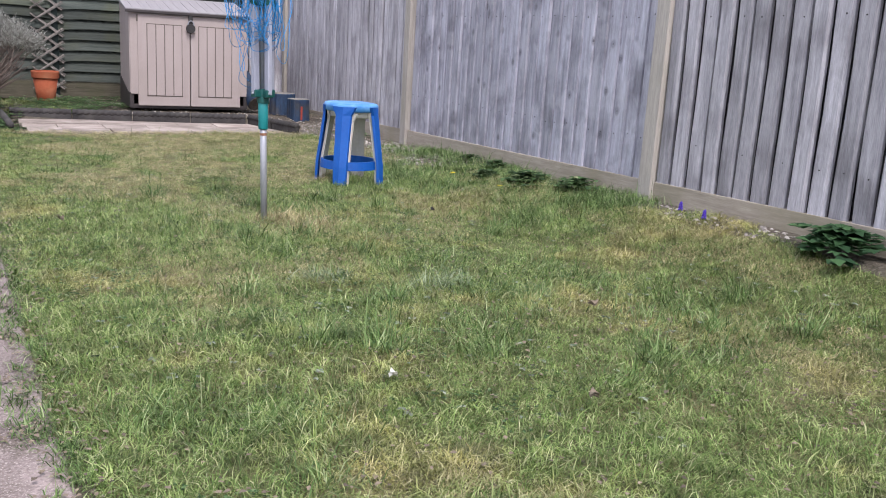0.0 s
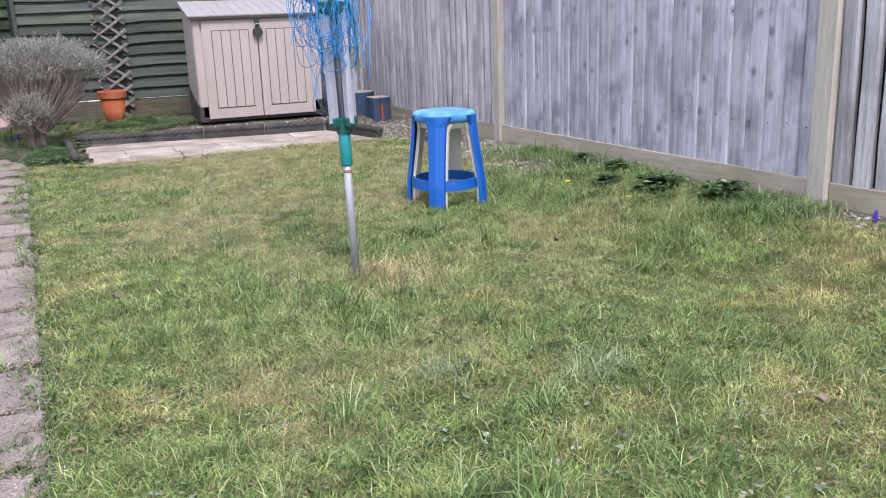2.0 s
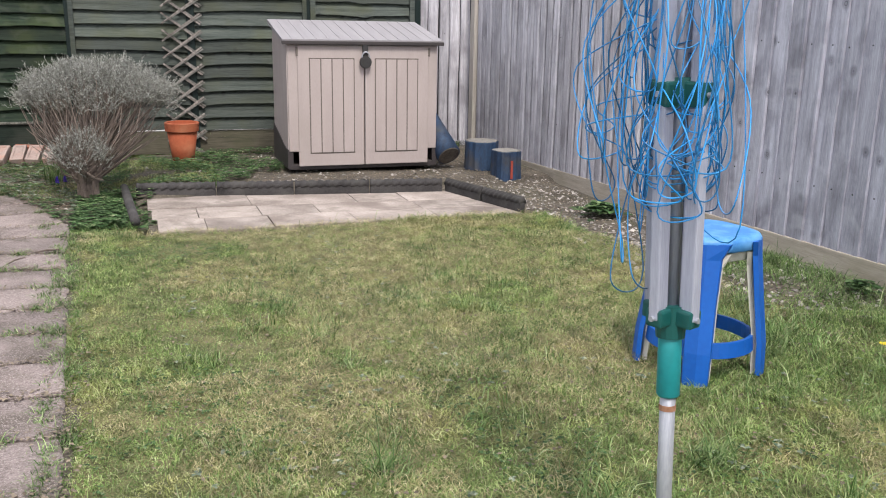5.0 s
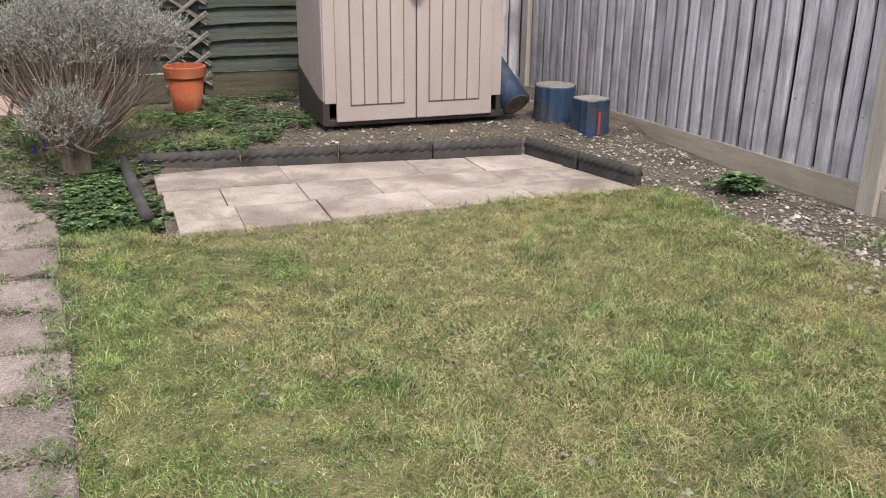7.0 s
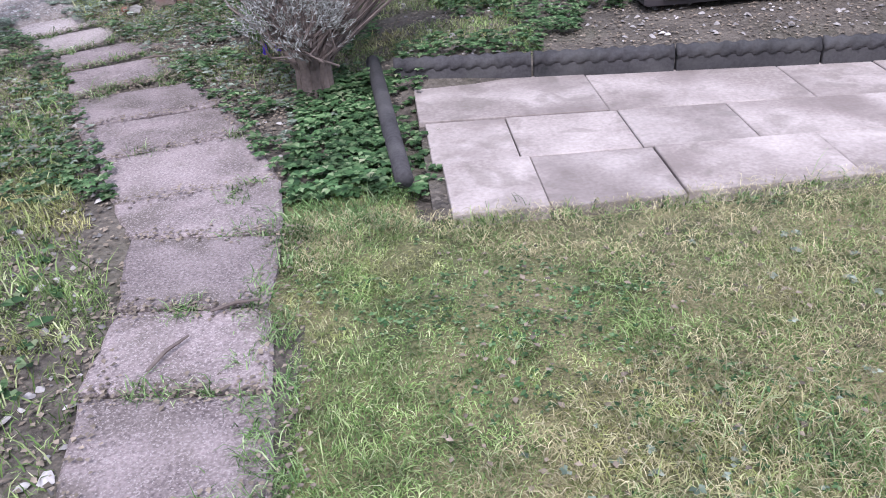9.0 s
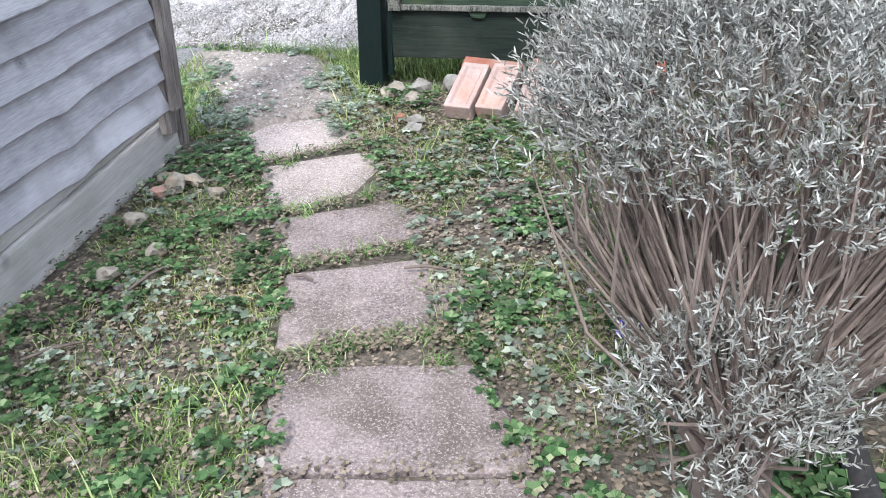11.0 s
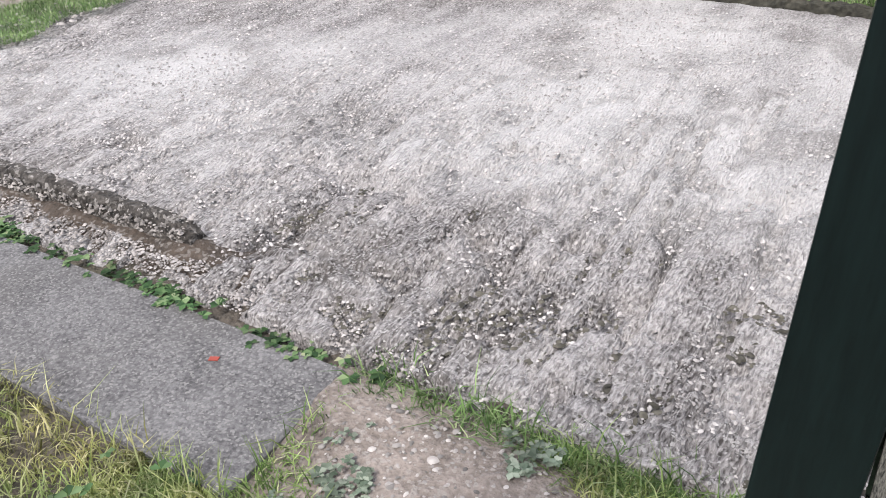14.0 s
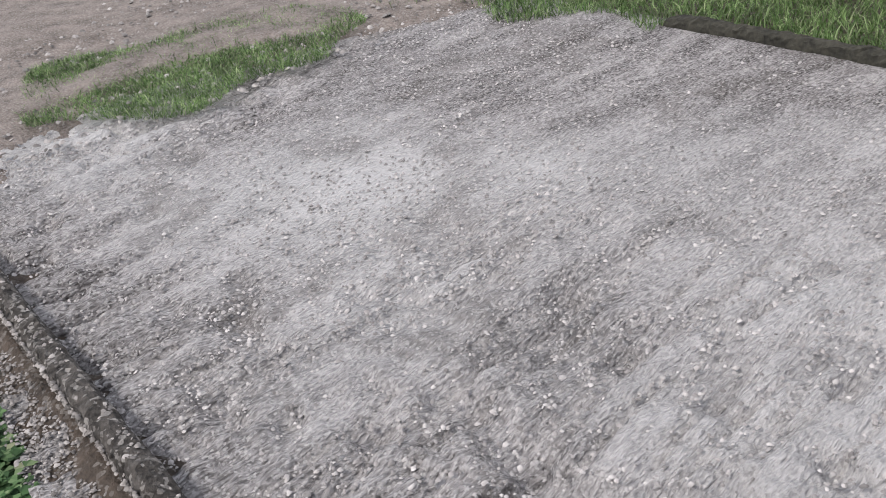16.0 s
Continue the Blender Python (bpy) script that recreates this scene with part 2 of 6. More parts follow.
# dark stain: mud, and the shade of the kerb's side put into colour
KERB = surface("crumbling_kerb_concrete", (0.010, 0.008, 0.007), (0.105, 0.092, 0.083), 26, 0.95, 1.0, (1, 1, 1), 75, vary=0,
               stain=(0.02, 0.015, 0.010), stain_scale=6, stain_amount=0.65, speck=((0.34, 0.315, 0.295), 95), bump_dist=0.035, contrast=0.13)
SOIL = surface("garden_soil", (0.03, 0.024, 0.019), (0.13, 0.108, 0.088), 5, 0.95, 1.0, (1, 1, 1), 60, vary=0,
               stain=(0.06, 0.062, 0.03), stain_scale=2.2, stain_amount=0.5, bump_dist=0.03, speck=((0.15, 0.128, 0.105), 70), contrast=0.16)
MUD_AND_HOLES = surface("dark_wet_mud_and_hole_shade", (0.018, 0.012, 0.008), (0.085, 0.062, 0.047), 9, 0.85, 1.0, (1, 1, 1), 70, vary=0, speck=((0.20, 0.18, 0.165), 90), bump_dist=0.02, contrast=0.15)
TURF = surface("lawn_thatch", (0.035, 0.038, 0.014), (0.25, 0.215, 0.105), 9, 0.95, 1.0, (1, 1, 1), 150, vary=0,
               stain=(0.07, 0.095, 0.032), stain_scale=1.6, stain_amount=0.6, fine_mix=0.6, bump_dist=0.02, contrast=0.14)
DIRT = surface("stony_dirt", (0.09, 0.072, 0.062), (0.27, 0.225, 0.20), 8, 0.95, 1.0, (1, 1, 1), 70, vary=0,
               speck=((0.30, 0.27, 0.25), 130), bump_dist=0.025, contrast=0.15)
MOSS = surface("dark_moss", (0.035, 0.031, 0.024), (0.12, 0.11, 0.09), 30, 0.95, 0.8, vary=0.5, per="island")
PEBBLE = surface("mixed_pebbles", (0.12, 0.105, 0.098), (0.39, 0.36, 0.345), 10, 0.85, 0.3, vary=0.6, per="island")
CHALK = surface("pale_flint", (0.13, 0.11, 0.09), (0.36, 0.32, 0.275), 12, 0.8, 0.4, vary=0.1, stain=(0.4, 0.28, 0.16), stain_scale=9, stain_amount=0.5)
LITTER = surface("dead_leaf_litter", (0.065, 0.05, 0.038), (0.25, 0.20, 0.15), 10, 0.9, 0.2, vary=0.5, per="island")
BEIGE = surface("beige_moulded_plastic", (0.315, 0.264, 0.262), (0.38, 0.323, 0.32), 3, 0.6, 0.15, (3, 3, 0.6), 60, vary=0,
                stain=(0.26, 0.22, 0.205), stain_scale=1.5, stain_amount=0.4)
BROWN = surface("dark_brown_plastic", (0.02, 0.016, 0.018), (0.038, 0.03, 0.032), 5, 0.6, 0.15, vary=0)
LID = surface("grey_lid_plastic", (0.19, 0.175, 0.19), (0.27, 0.25, 0.27), 3, 0.55, 0.2, (6, 0.7, 1), 60, vary=0)
GROOVE = surface("groove_shade_and_hinge_plastic", (0.10, 0.08, 0.075), (0.14, 0.115, 0.105), 3, 0.7, 0.1, vary=0)
BLACK = surface("black_iron", (0.012, 0.011, 0.012), (0.03, 0.028, 0.03), 12, 0.5, 0.2, vary=0)
BLUE = surface("blue_plastic", (0.0004, 0.066, 0.33), (0.0008, 0.09, 0.42), 3, 0.5, 0.06, fine=50, vary=0)
# seat top: lighter blue than the legs, with pale blotches
BLUE_TOP = surface("lighter_blue_seat_plastic", (0.025, 0.15, 0.45), (0.06, 0.24, 0.56), 7, 0.5, 0.2, fine=70, vary=0,
                   stain=(0.22, 0.47, 0.80), stain_scale=14, stain_amount=0.4)
WHITE = surface("off_white_plastic", (0.46, 0.445, 0.41), (0.58, 0.56, 0.53), 4, 0.5, 0.1, vary=0)
ALU = surface("dull_aluminium", (0.27, 0.28, 0.36), (0.42, 0.43, 0.51), 5, 0.45, 0.15, (6, 6, 0.5), 60, metal=0.35, vary=0.12)
GALV = surface("galvanised_steel", (0.27, 0.28, 0.33), (0.40, 0.41, 0.46), 8, 0.5, 0.15, (5, 5, 0.7), 60, metal=0.4, vary=0)
DARK_TEAL = surface("dark_green_plastic", (0.003, 0.055, 0.055), (0.006, 0.085, 0.08), 6, 0.45, 0.1, vary=0)
TEAL = surface("teal_plastic", (0.006, 0.17, 0.19), (0.012, 0.23, 0.25), 6, 0.45, 0.1, vary=0)
RUST = surface("rusty_steel", (0.16, 0.06, 0.03), (0.36, 0.20, 0.13), 20, 0.8, 0.3, vary=0)
CORD = surface("blue_pvc_cord", (0.006, 0.13, 0.36), (0.02, 0.23, 0.52), 5, 0.45, 0, vary=0.45)
TERRA = surface("terracotta", (0.22, 0.045, 0.018), (0.33, 0.08, 0.032), 6, 0.85, 0.2, vary=0, stain=(0.5, 0.24, 0.14), stain_scale=5, stain_amount=0.35)
BRICK_PINK = surface("pale_pink_brick", (0.23, 0.165, 0.15), (0.37, 0.29, 0.27), 10, 0.9, 0.5, fine=70, vary=0.08,
                     stain=(0.44, 0.19, 0.12), stain_scale=7, stain_amount=0.4)
BRICK_RED = surface("red_brick", (0.16, 0.055, 0.035), (0.30, 0.115, 0.075), 10, 0.9, 0.5, fine=70, vary=0.1,
                    stain=(0.30, 0.25, 0.22), stain_scale=9, stain_amount=0.5)
MORTAR = surface("old_mortar", (0.12, 0.11, 0.10), (0.30, 0.28, 0.26), 14, 0.95, 0.6, vary=0.1)
BLUE_PAINT = surface("peeling_blue_paint", (0.006, 0.012, 0.03), (0.016, 0.05, 0.12), 7, 0.7, 0.4, (3, 3, 0.8), 40, vary=0.1,
                     stain=(0.055, 0.05, 0.05), stain_scale=6, stain_amount=0.8)
LOG_END = surface("dark_log_end", (0.03, 0.024, 0.02), (0.15, 0.125, 0.11), 14, 0.9, 0.5, vary=0.1)
STUMP_TOP = surface("grey_stump_top", (0.13, 0.12, 0.115), (0.27, 0.255, 0.24), 10, 0.9, 0.5, vary=0.1)
TWIG = surface("brown_twigs", (0.075, 0.055, 0.048), (0.21, 0.165, 0.145), 8, 0.9, 0.2, vary=0.35, per="island")
RED_PAINT = surface("red_paint_run", (0.22, 0.03, 0.02), (0.33, 0.06, 0.04), 12, 0.7, 0.2, vary=0)

GRASS = foliage("lawn_blades", [(0.0, (0.050, 0.088, 0.020)), (0.35, (0.130, 0.205, 0.057)), (0.7, (0.235, 0.31, 0.108)), (0.9, (0.33, 0.375, 0.175)), (1.0, (0.43, 0.44, 0.26))],
                [(0.0, (0.17, 0.16, 0.05)), (0.45, (0.34, 0.32, 0.12)), (0.8, (0.46, 0.415, 0.22)), (1.0, (0.54, 0.49, 0.30))], 1.5, lo=0.52, hi=0.66, clump=11.0)
TUFT = foliage("tuft_blades", [(0.0, (0.045, 0.09, 0.024)), (0.5, (0.12, 0.195, 0.062)), (0.85, (0.22, 0.30, 0.13)), (1.0, (0.36, 0.41, 0.23))], clump=9.0)
FROST = foliage("pale_blue_green_blades", [(0.0, (0.10, 0.15, 0.075)), (0.6, (0.22, 0.28, 0.16)), (1.0, (0.36, 0.41, 0.29))])
WEED = foliage("weed_leaves", [(0.0, (0.020, 0.046, 0.017)), (0.5, (0.055, 0.110, 0.040)), (0.8, (0.11, 0.175, 0.075)), (0.95, (0.18, 0.24, 0.12)), (1.0, (0.27, 0.27, 0.17))], rough=0.7, clump=8.0)
SILVER_WEED = foliage("silvery_leaves", [(0.0, (0.085, 0.115, 0.08)), (0.6, (0.18, 0.215, 0.165)), (1.0, (0.33, 0.36, 0.29))], rough=0.8, clump=12.0)
LAVENDER = foliage("grey_green_leaves", [(0.0, (0.115, 0.112, 0.10)), (0.5, (0.245, 0.243, 0.225)), (1.0, (0.43, 0.43, 0.41))], through_light=0.15)
FERN = foliage("dark_leaves", [(0.0, (0.02, 0.055, 0.025)), (1.0, (0.07, 0.15, 0.06))])
VIOLET = foliage("violet_petals", [(0.0, (0.06, 0.03, 0.36)), (1.0, (0.14, 0.08, 0.55))])
YELLOW = foliage("yellow_petals", [(0.0, (0.75, 0.55, 0.02)), (1.0, (0.85, 0.68, 0.05))])


# ---- building helpers ----
def part(name, bm, material, parent=None, label=""):
    me = bpy.data.meshes.new(name)
    bm.to_mesh(me)
    bm.free()
    me.materials.append(material)
    ob = new(name, me)
    ob.parent = parent
    if label:
        tagged(ob, label)
    return ob


def thing(name, at, label, category, group="", kind="", rz=0.0):
    ob = new(name)
    ob.empty_display_size = 0.1
    ob.matrix_basis = pose(*at, 0, 0, rz)
    return tagged(ob, label, category, group, kind)


def smooth(ob):
    for p in ob.data.polygons:
        p.use_smooth = True
    return ob


def add_box(bm, c, s, bevel=0.0, m=None):
    r = bmesh.ops.create_cube(bm, size=1.0)
    bmesh.ops.scale(bm, vec=s, verts=r["verts"])
    if bevel:
        es = list({e for v in r["verts"] for e in v.link_edges})
        r2 = bmesh.ops.bevel(bm, geom=es, offset=bevel, segments=2, affect="EDGES", profile=0.6)
        vs = list({v for f in r2["faces"] for v in f.verts} | {v for v in r["verts"] if v.is_valid})
    else:
        vs = r["verts"]
    if m is not None:
        bmesh.ops.transform(bm, matrix=m, verts=vs)
    bmesh.ops.translate(bm, vec=c, verts=vs)
    return vs


def box(c, s, bevel=0.0, m=None):
    bm = bmesh.new()
    add_box(bm, c, s, bevel, m)
    return bm


def add_rings(bm, rings, closed=True, cap=True):
    """Skin between rings of points (lists of equal length)."""
    vs = [[bm.verts.new(p) for p in r] for r in rings]
    n = len(vs[0])
    for a, b in zip(vs, vs[1:]):
        for i in range(n if closed else n - 1):
            j = (i + 1) % n
            bm.faces.new((a[i], a[j], b[j], b[i]))
    if cap and closed:
        bm.faces.new(list(reversed(vs[0])))
        bm.faces.new(vs[-1])
    return vs


def add_tube(bm, pts, radii, n=8, cap=True):
    pts = [Vector(p) for p in pts]
    if not isinstance(radii, (list, tuple)):
        radii = [radii] * len(pts)
    rings = []
    up = Vector((0.31, 0.17, 0.93)).normalized()
    for i, p in enumerate(pts):
        d = (pts[min(i + 1, len(pts) - 1)] - pts[max(i - 1, 0)]).normalized()
        a = d.cross(up)
        if a.length < 0.05:
            a = d.cross(Vector((1, 0, 0)))
        a.normalize()
        b = d.cross(a)
        rings.append([p + (a * math.cos(k * 2 * math.pi / n) + b * math.sin(k * 2 * math.pi / n)) * radii[i] for k in range(n)])
    return add_rings(bm, rings, True, cap)


def tube(pts, radii, n=8):
    bm = bmesh.new()
    add_tube(bm, pts, radii, n)
    return bm


def lathe(profile, n=24):
    bm = bmesh.new()
    add_rings(bm, [[(r * math.cos(k * 2 * math.pi / n), r * math.sin(k * 2 * math.pi / n), z) for k in range(n)] for r, z in profile])
    return bm


def raw_mesh(name, verts, faces_quads, faces_tris, material, parent=None, smooth_it=False):
    """A mesh straight from arrays of vertices, quads and triangles."""
    me = bpy.data.meshes.new(name)
    q, t = np.asarray(faces_quads, dtype=np.int32).reshape(-1, 4), np.asarray(faces_tris, dtype=np.int32).reshape(-1, 3)
    me.vertices.add(len(verts))
    me.vertices.foreach_set("co", np.asarray(verts, dtype=np.float32).ravel())
    loops = np.concatenate([q.ravel(), t.ravel()])
    me.loops.add(len(loops))
    me.loops.foreach_set("vertex_index", loops)
    starts = np.concatenate([np.arange(len(q)) * 4, len(q) * 4 + np.arange(len(t)) * 3]).astype(np.int32)
    me.polygons.add(len(starts))
    me.polygons.foreach_set("loop_start", starts)
    if smooth_it:
        me.polygons.foreach_set("use_smooth", np.ones(len(starts), dtype=bool))
    me.update(calc_edges=True)
    me.materials.append(material)
    ob = new(name, me)
    ob.parent = parent
    return ob


rng = np.random.default_rng(7)


def value_noise(x, y, seed=0):
    """Smooth noise from 0 to 1 on arrays, one cell a unit."""
    xi, yi = np.floor(x).astype(np.int64), np.floor(y).astype(np.int64)
    fx, fy = x - xi, y - yi
    fx, fy = fx * fx * (3 - 2 * fx), fy * fy * (3 - 2 * fy)

    def h(a, b):
        v = np.sin(a * 127.1 + b * 311.7 + seed * 74.7) * 43758.5453
        return v - np.floor(v)
    return (h(xi, yi) * (1 - fx) + h(xi + 1, yi) * fx) * (1 - fy) + (h(xi, yi + 1) * (1 - fx) + h(xi + 1, yi + 1) * fx) * fy


# ---- the plan ----
FENCE_X, BACK_Y, PATIO_FRONT, CONCRETE_Y = 3.56, 11.86, 8.66, 12.23


def path_right(y):
    return np.where(y < 8.65, 0.30 - 0.053 * (y - 1.6), -0.08 - 0.33 * (y - 8.65))


def path_left(y):
    return np.where(y < 8.3, path_right(y) - 0.42, -0.48 - 0.36 * (y - 8.3))


CENTRE_Y = (0.8, 8.0, 8.35, 8.7, 9.0, 9.4, 9.73, 10.06, 10.34, 10.7, 10.97, 11.27, 11.4)
CENTRE_X = (0.13, -0.27, -0.28, -0.31, -0.38, -0.52, -0.67, -0.82, -0.96, -1.12, -1.29, -1.49, -1.58)


def off_paving(x, y):
    """Whether a place lies beside the slabs of the path."""
    half = np.where(y < 8.6, 0.20, np.where(y < 10.2, 0.25, 0.20))
    return (np.abs(x - np.interp(y, CENTRE_Y, CENTRE_X)) > half + 0.03 * (value_noise(x * 7, y * 7, 80) - 0.5)) | (y > 11.42)


def gate_dist(x, y):
    """How far a place lies from the middle of the trodden way through the gate."""
    return np.abs((x + 1.85) * 0.85 + (y - 11.8) * 0.53)


def ground_height(x, y):
    h = 0.012 * (value_noise(x * 1.7, y * 1.7, 3) - 0.5) + 0.012 * (value_noise(x * 5, y * 5, 4) - 0.5)
    rise = np.clip((x - 2.6) / 0.8, 0, 1) * (np.clip((7.9 - y) / 4.0, 0, 1.2) * 0.10 + 0.035 * np.clip((8.2 - y) / 1.0, 0, 1))
    bed = 0.05 * np.clip((x - 0.1) / 0.3, 0, 1) * np.clip((y - 9.75) / 0.15, 0, 1) * np.clip((11.9 - y) / 0.2, 0, 1)
    flat = (y > CONCRETE_Y - 0.5) & (x < -1.2)
    h = np.where(flat, h * 0.3, h)
    patio = (x > 0.28) & (x < 2.75) & (y > 8.7) & (y < 9.7)
    h = np.where((x > -8.9) & (x < 4.9) & (y > CONCRETE_Y + 0.1) & (y < 15.1), -0.12, h)
    far = np.clip((np.hypot(x, y - 8) - 25) / 20, 0, 1)
    return (np.where(patio, -0.06, h - 0.012) + rise + bed) * (1 - far)


def build_ground():
    ax = np.concatenate([[-600, -200, -80, -30, -16], np.arange(-10, 5.01, 0.1), [8, 16, 40, 120, 400, 600]])
    ay = np.concatenate([[-600, -200, -60, -20, -8], np.arange(-4, 17.01, 0.1), [22, 40, 90, 220, 600]])
    gx, gy = np.meshgrid(ax, ay)
    v = np.stack([gx.ravel(), gy.ravel(), ground_height(gx, gy).ravel()], 1)
    nx, ny = len(ax), len(ay)
    i = (np.arange(ny - 1)[:, None] * nx + np.arange(nx - 1)[None, :]).ravel()
    sheet = raw_mesh("ground", v, np.stack([i, i + 1, i + nx + 1, i + nx], 1), [], SOIL, None, True)
    sheet.data.materials.append(TURF)
    mid = v[i] + (v[i + nx + 1] - v[i]) / 2
    turf = (mid[:, 0] > path_right(mid[:, 1])) & (mid[:, 0] < 3.3 - 0.45 * np.clip((mid[:, 1] - 5.9) / 0.8, 0, 1)) & (mid[:, 1] < np.where(mid[:, 0] < 0.31, 8.95, PATIO_FRONT)) & (mid[:, 1] > -2)
    sheet.data.polygons.foreach_set("material_index", turf.astype(np.int32))
    tagged(sheet,
           "bare brown garden soil with thin moss and thatch", "ground", kind="structure")


build_ground()


# ---- vertical board fence ----
def feather_board(height, seed, width=0.165, thick=0.026, mat=None):
    """An upright tapered board, thick edge towards -y."""
    r = random.Random(seed)
    bm = bmesh.new()
    rings = []
    wob = [r.uniform(-0.003, 0.003) for _ in range(7)]
    for k in range(7):
        z = height * k / 6
        w = wob[k]
        rings.append([(0.0, -width / 2 + w, z), (thick, -width / 2 + w, z), (0.006, width / 2 + w * 0.6, z), (0.0, width / 2 + w * 0.6, z)])
    add_rings(bm, [[(-p[0], p[1], p[2]) for p in reversed(ring)] for ring in rings])
    me = bpy.data.meshes.new("board")
    bm.to_mesh(me)
    bm.free()
    me.materials.append(mat or GREY_WOOD)
    return me


def slat_board(height, seed, width=0.100, thick=0.026):
    """An upright slat with rounded front arrises and a slightly wandering line."""
    r = random.Random(seed)
    bm = bmesh.new()
    rings = []
    ph = r.uniform(0, 6)
    for k in range(8):
        z = height * k / 7
        w, h = 0.004 * math.sin(k * 1.3 + ph), width / 2 * (1 + 0.04 * math.sin(k * 0.9 + ph * 2))
        rings.append([(0, w - h, z), (-thick * 0.6, w - h, z), (-thick, w - h * 0.72, z), (-thick, w + h * 0.72, z), (-thick * 0.6, w + h, z), (0, w + h, z)])
    add_rings(bm, rings)
    me = bpy.data.meshes.new("board")
    bm.to_mesh(me)
    bm.free()
    me.materials.append(SLAT_WOOD)
    return me


def rail_top(y):
    return 0.13 - 0.024 * (y - 7.9)


def board_fence(name, label, start, end, along_y, fixed, posts):
    root = thing(name, (0, 0, 0), label, "fence", kind="structure")
    wide = [feather_board(1.62, s) for s in range(5)]
    slats = [slat_board(1.62, s) for s in range(5)]
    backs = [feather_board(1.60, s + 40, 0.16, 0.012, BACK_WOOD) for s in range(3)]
    r = random.Random(11)
    bays = list(zip(posts, posts[1:])) if along_y else [(start, end)]
    spots = []
    for a, b in bays:
        flush = along_y and abs(a - 4.45) < 0.1
        n = round((b - a - 0.11) / (0.13 if flush else 0.12))
        step = (b - a - 0.11) / n
        for k in range(n):
            u = a + 0.055 + step * (k + 0.5)
            spots.append(u)
            lean = r.uniform(-0.15, 0.15) - (1.0 if along_y and u < 4.45 else 0.0)
            base = rail_top(u) if along_y else 0.08
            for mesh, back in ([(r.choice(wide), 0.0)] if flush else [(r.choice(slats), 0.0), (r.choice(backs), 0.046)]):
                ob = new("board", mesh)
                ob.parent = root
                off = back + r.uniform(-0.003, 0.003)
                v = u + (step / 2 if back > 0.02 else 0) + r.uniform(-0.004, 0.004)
                if along_y:
                    ob.matrix_basis = pose(fixed + 0.03 + off, v, base + r.uniform(-0.004, 0.004), lean, r.uniform(-0.3, 0.3), 0)
                else:
                    ob.matrix_basis = pose(v, fixed + 0.03 + off, base, 0, lean, 90)
    for p in posts:
        b = box((0, 0, 0.95), (0.10, 0.11, 2.1), 0.006)
        po = part("post", b, POST_PALE, root, "pale square softwood post")
        po.matrix_basis = pose(fixed + 0.02, p, -0.1, 0, 0, 0) if along_y else pose(p, fixed + 0.02, -0.1)
    if along_y:
        for a, b in zip(posts, posts[1:]):
            ln = b - a - 0.115
            g = part("gravel_board", box((0, 0, 0), (0.028, ln, 0.165), 0.004), BOARD_PALE, root, "pale timber gravel board along the ground")
            mid = (a + b) / 2
            g.matrix_basis = pose(fixed + 0.012, mid, rail_top(mid) - 0.075, -math.degrees(math.atan(0.024)), 0, 0)
            for z in (0.45, 1.45):
                rl = part("rail", box((0, 0, 0), (0.05, ln, 0.07), 0.004), GREY_WOOD, root)
                rl.matrix_basis = pose(fixed + 0.105, mid, z)
    # rows of nail heads
    bm = bmesh.new()
    for u in spots:
        for z in (0.46, 1.16):
            c = (fixed + (0.0115 if along_y and 4.45 < u < 7.9 else 0.0075), u + r.uniform(-0.01, 0.02), z + r.uniform(-0.012, 0.012)) if along_y else (u, fixed + 0.01, z)
            add_tube(bm, [c, (c[0] - 0.003, c[1], c[2]) if along_y else (c[0], c[1] - 0.003, c[2])], 0.004, 6)
    tagged(part("nail_heads", bm, BLACK, root), kind="stuff")
    return root


board_fence("fence_east", "weathered grey upright board fence with pale posts", -2.4, 11.66, True, FENCE_X, [-2.5, 1.0, 4.45, 7.9, 11.72])
corner = board_fence("fence_corner", "weathered grey upright board panel at the garden corner", 2.95, 3.63, False, BACK_Y, [])


# ---- lapped panel fences ----
def lap_board(length, high, seed, wave, knot_at, tongue):
    """A horizontal sawn board with a wavy lower edge, thick at the bottom, along x and facing -y."""
    r = random.Random(seed)
    n = 64 if tongue else 40
    ph, ph2, ph3 = r.uniform(0, 6.28), r.uniform(0, 6.28), r.uniform(0, 6.28)
    knot = knot_at + r.uniform(-0.03, 0.03)
    deep, wide = r.uniform(1.6, 2.8) * wave, r.uniform(0.04, 0.08)
    bm = bmesh.new()
    rings = []
    for k in range(n + 1):
        u = k / n
        low = wave * (math.sin(u * 6 + ph) + 0.35 * math.sin(u * 17 + ph2) + 0.12 * math.sin(u * 61 + ph3)) - deep * math.exp(-((u - knot) / wide) ** 2)
        if tongue and abs(u - knot_at - 0.01 * math.sin(ph)) < 0.026 + 0.012 * math.sin(ph2):
            low -= 0.024 + 0.008 * math.sin(ph3)
        x = (u - 0.5) * length
        rings.append([(x, -0.044, low + 0.004), (x, -0.041, low), (x, -0.020, low), (x, -0.012, high * 0.5), (x, 0.0, high), (x, -0.006, high), (x, -0.026, high * 0.5)])
    add_rings(bm, [list(reversed(q)) for q in rings])
    bmesh.ops.recalc_face_normals(bm, faces=bm.faces)
    me = bpy.data.meshes.new("board")
    bm.to_mesh(me)
    bm.free()
    return me


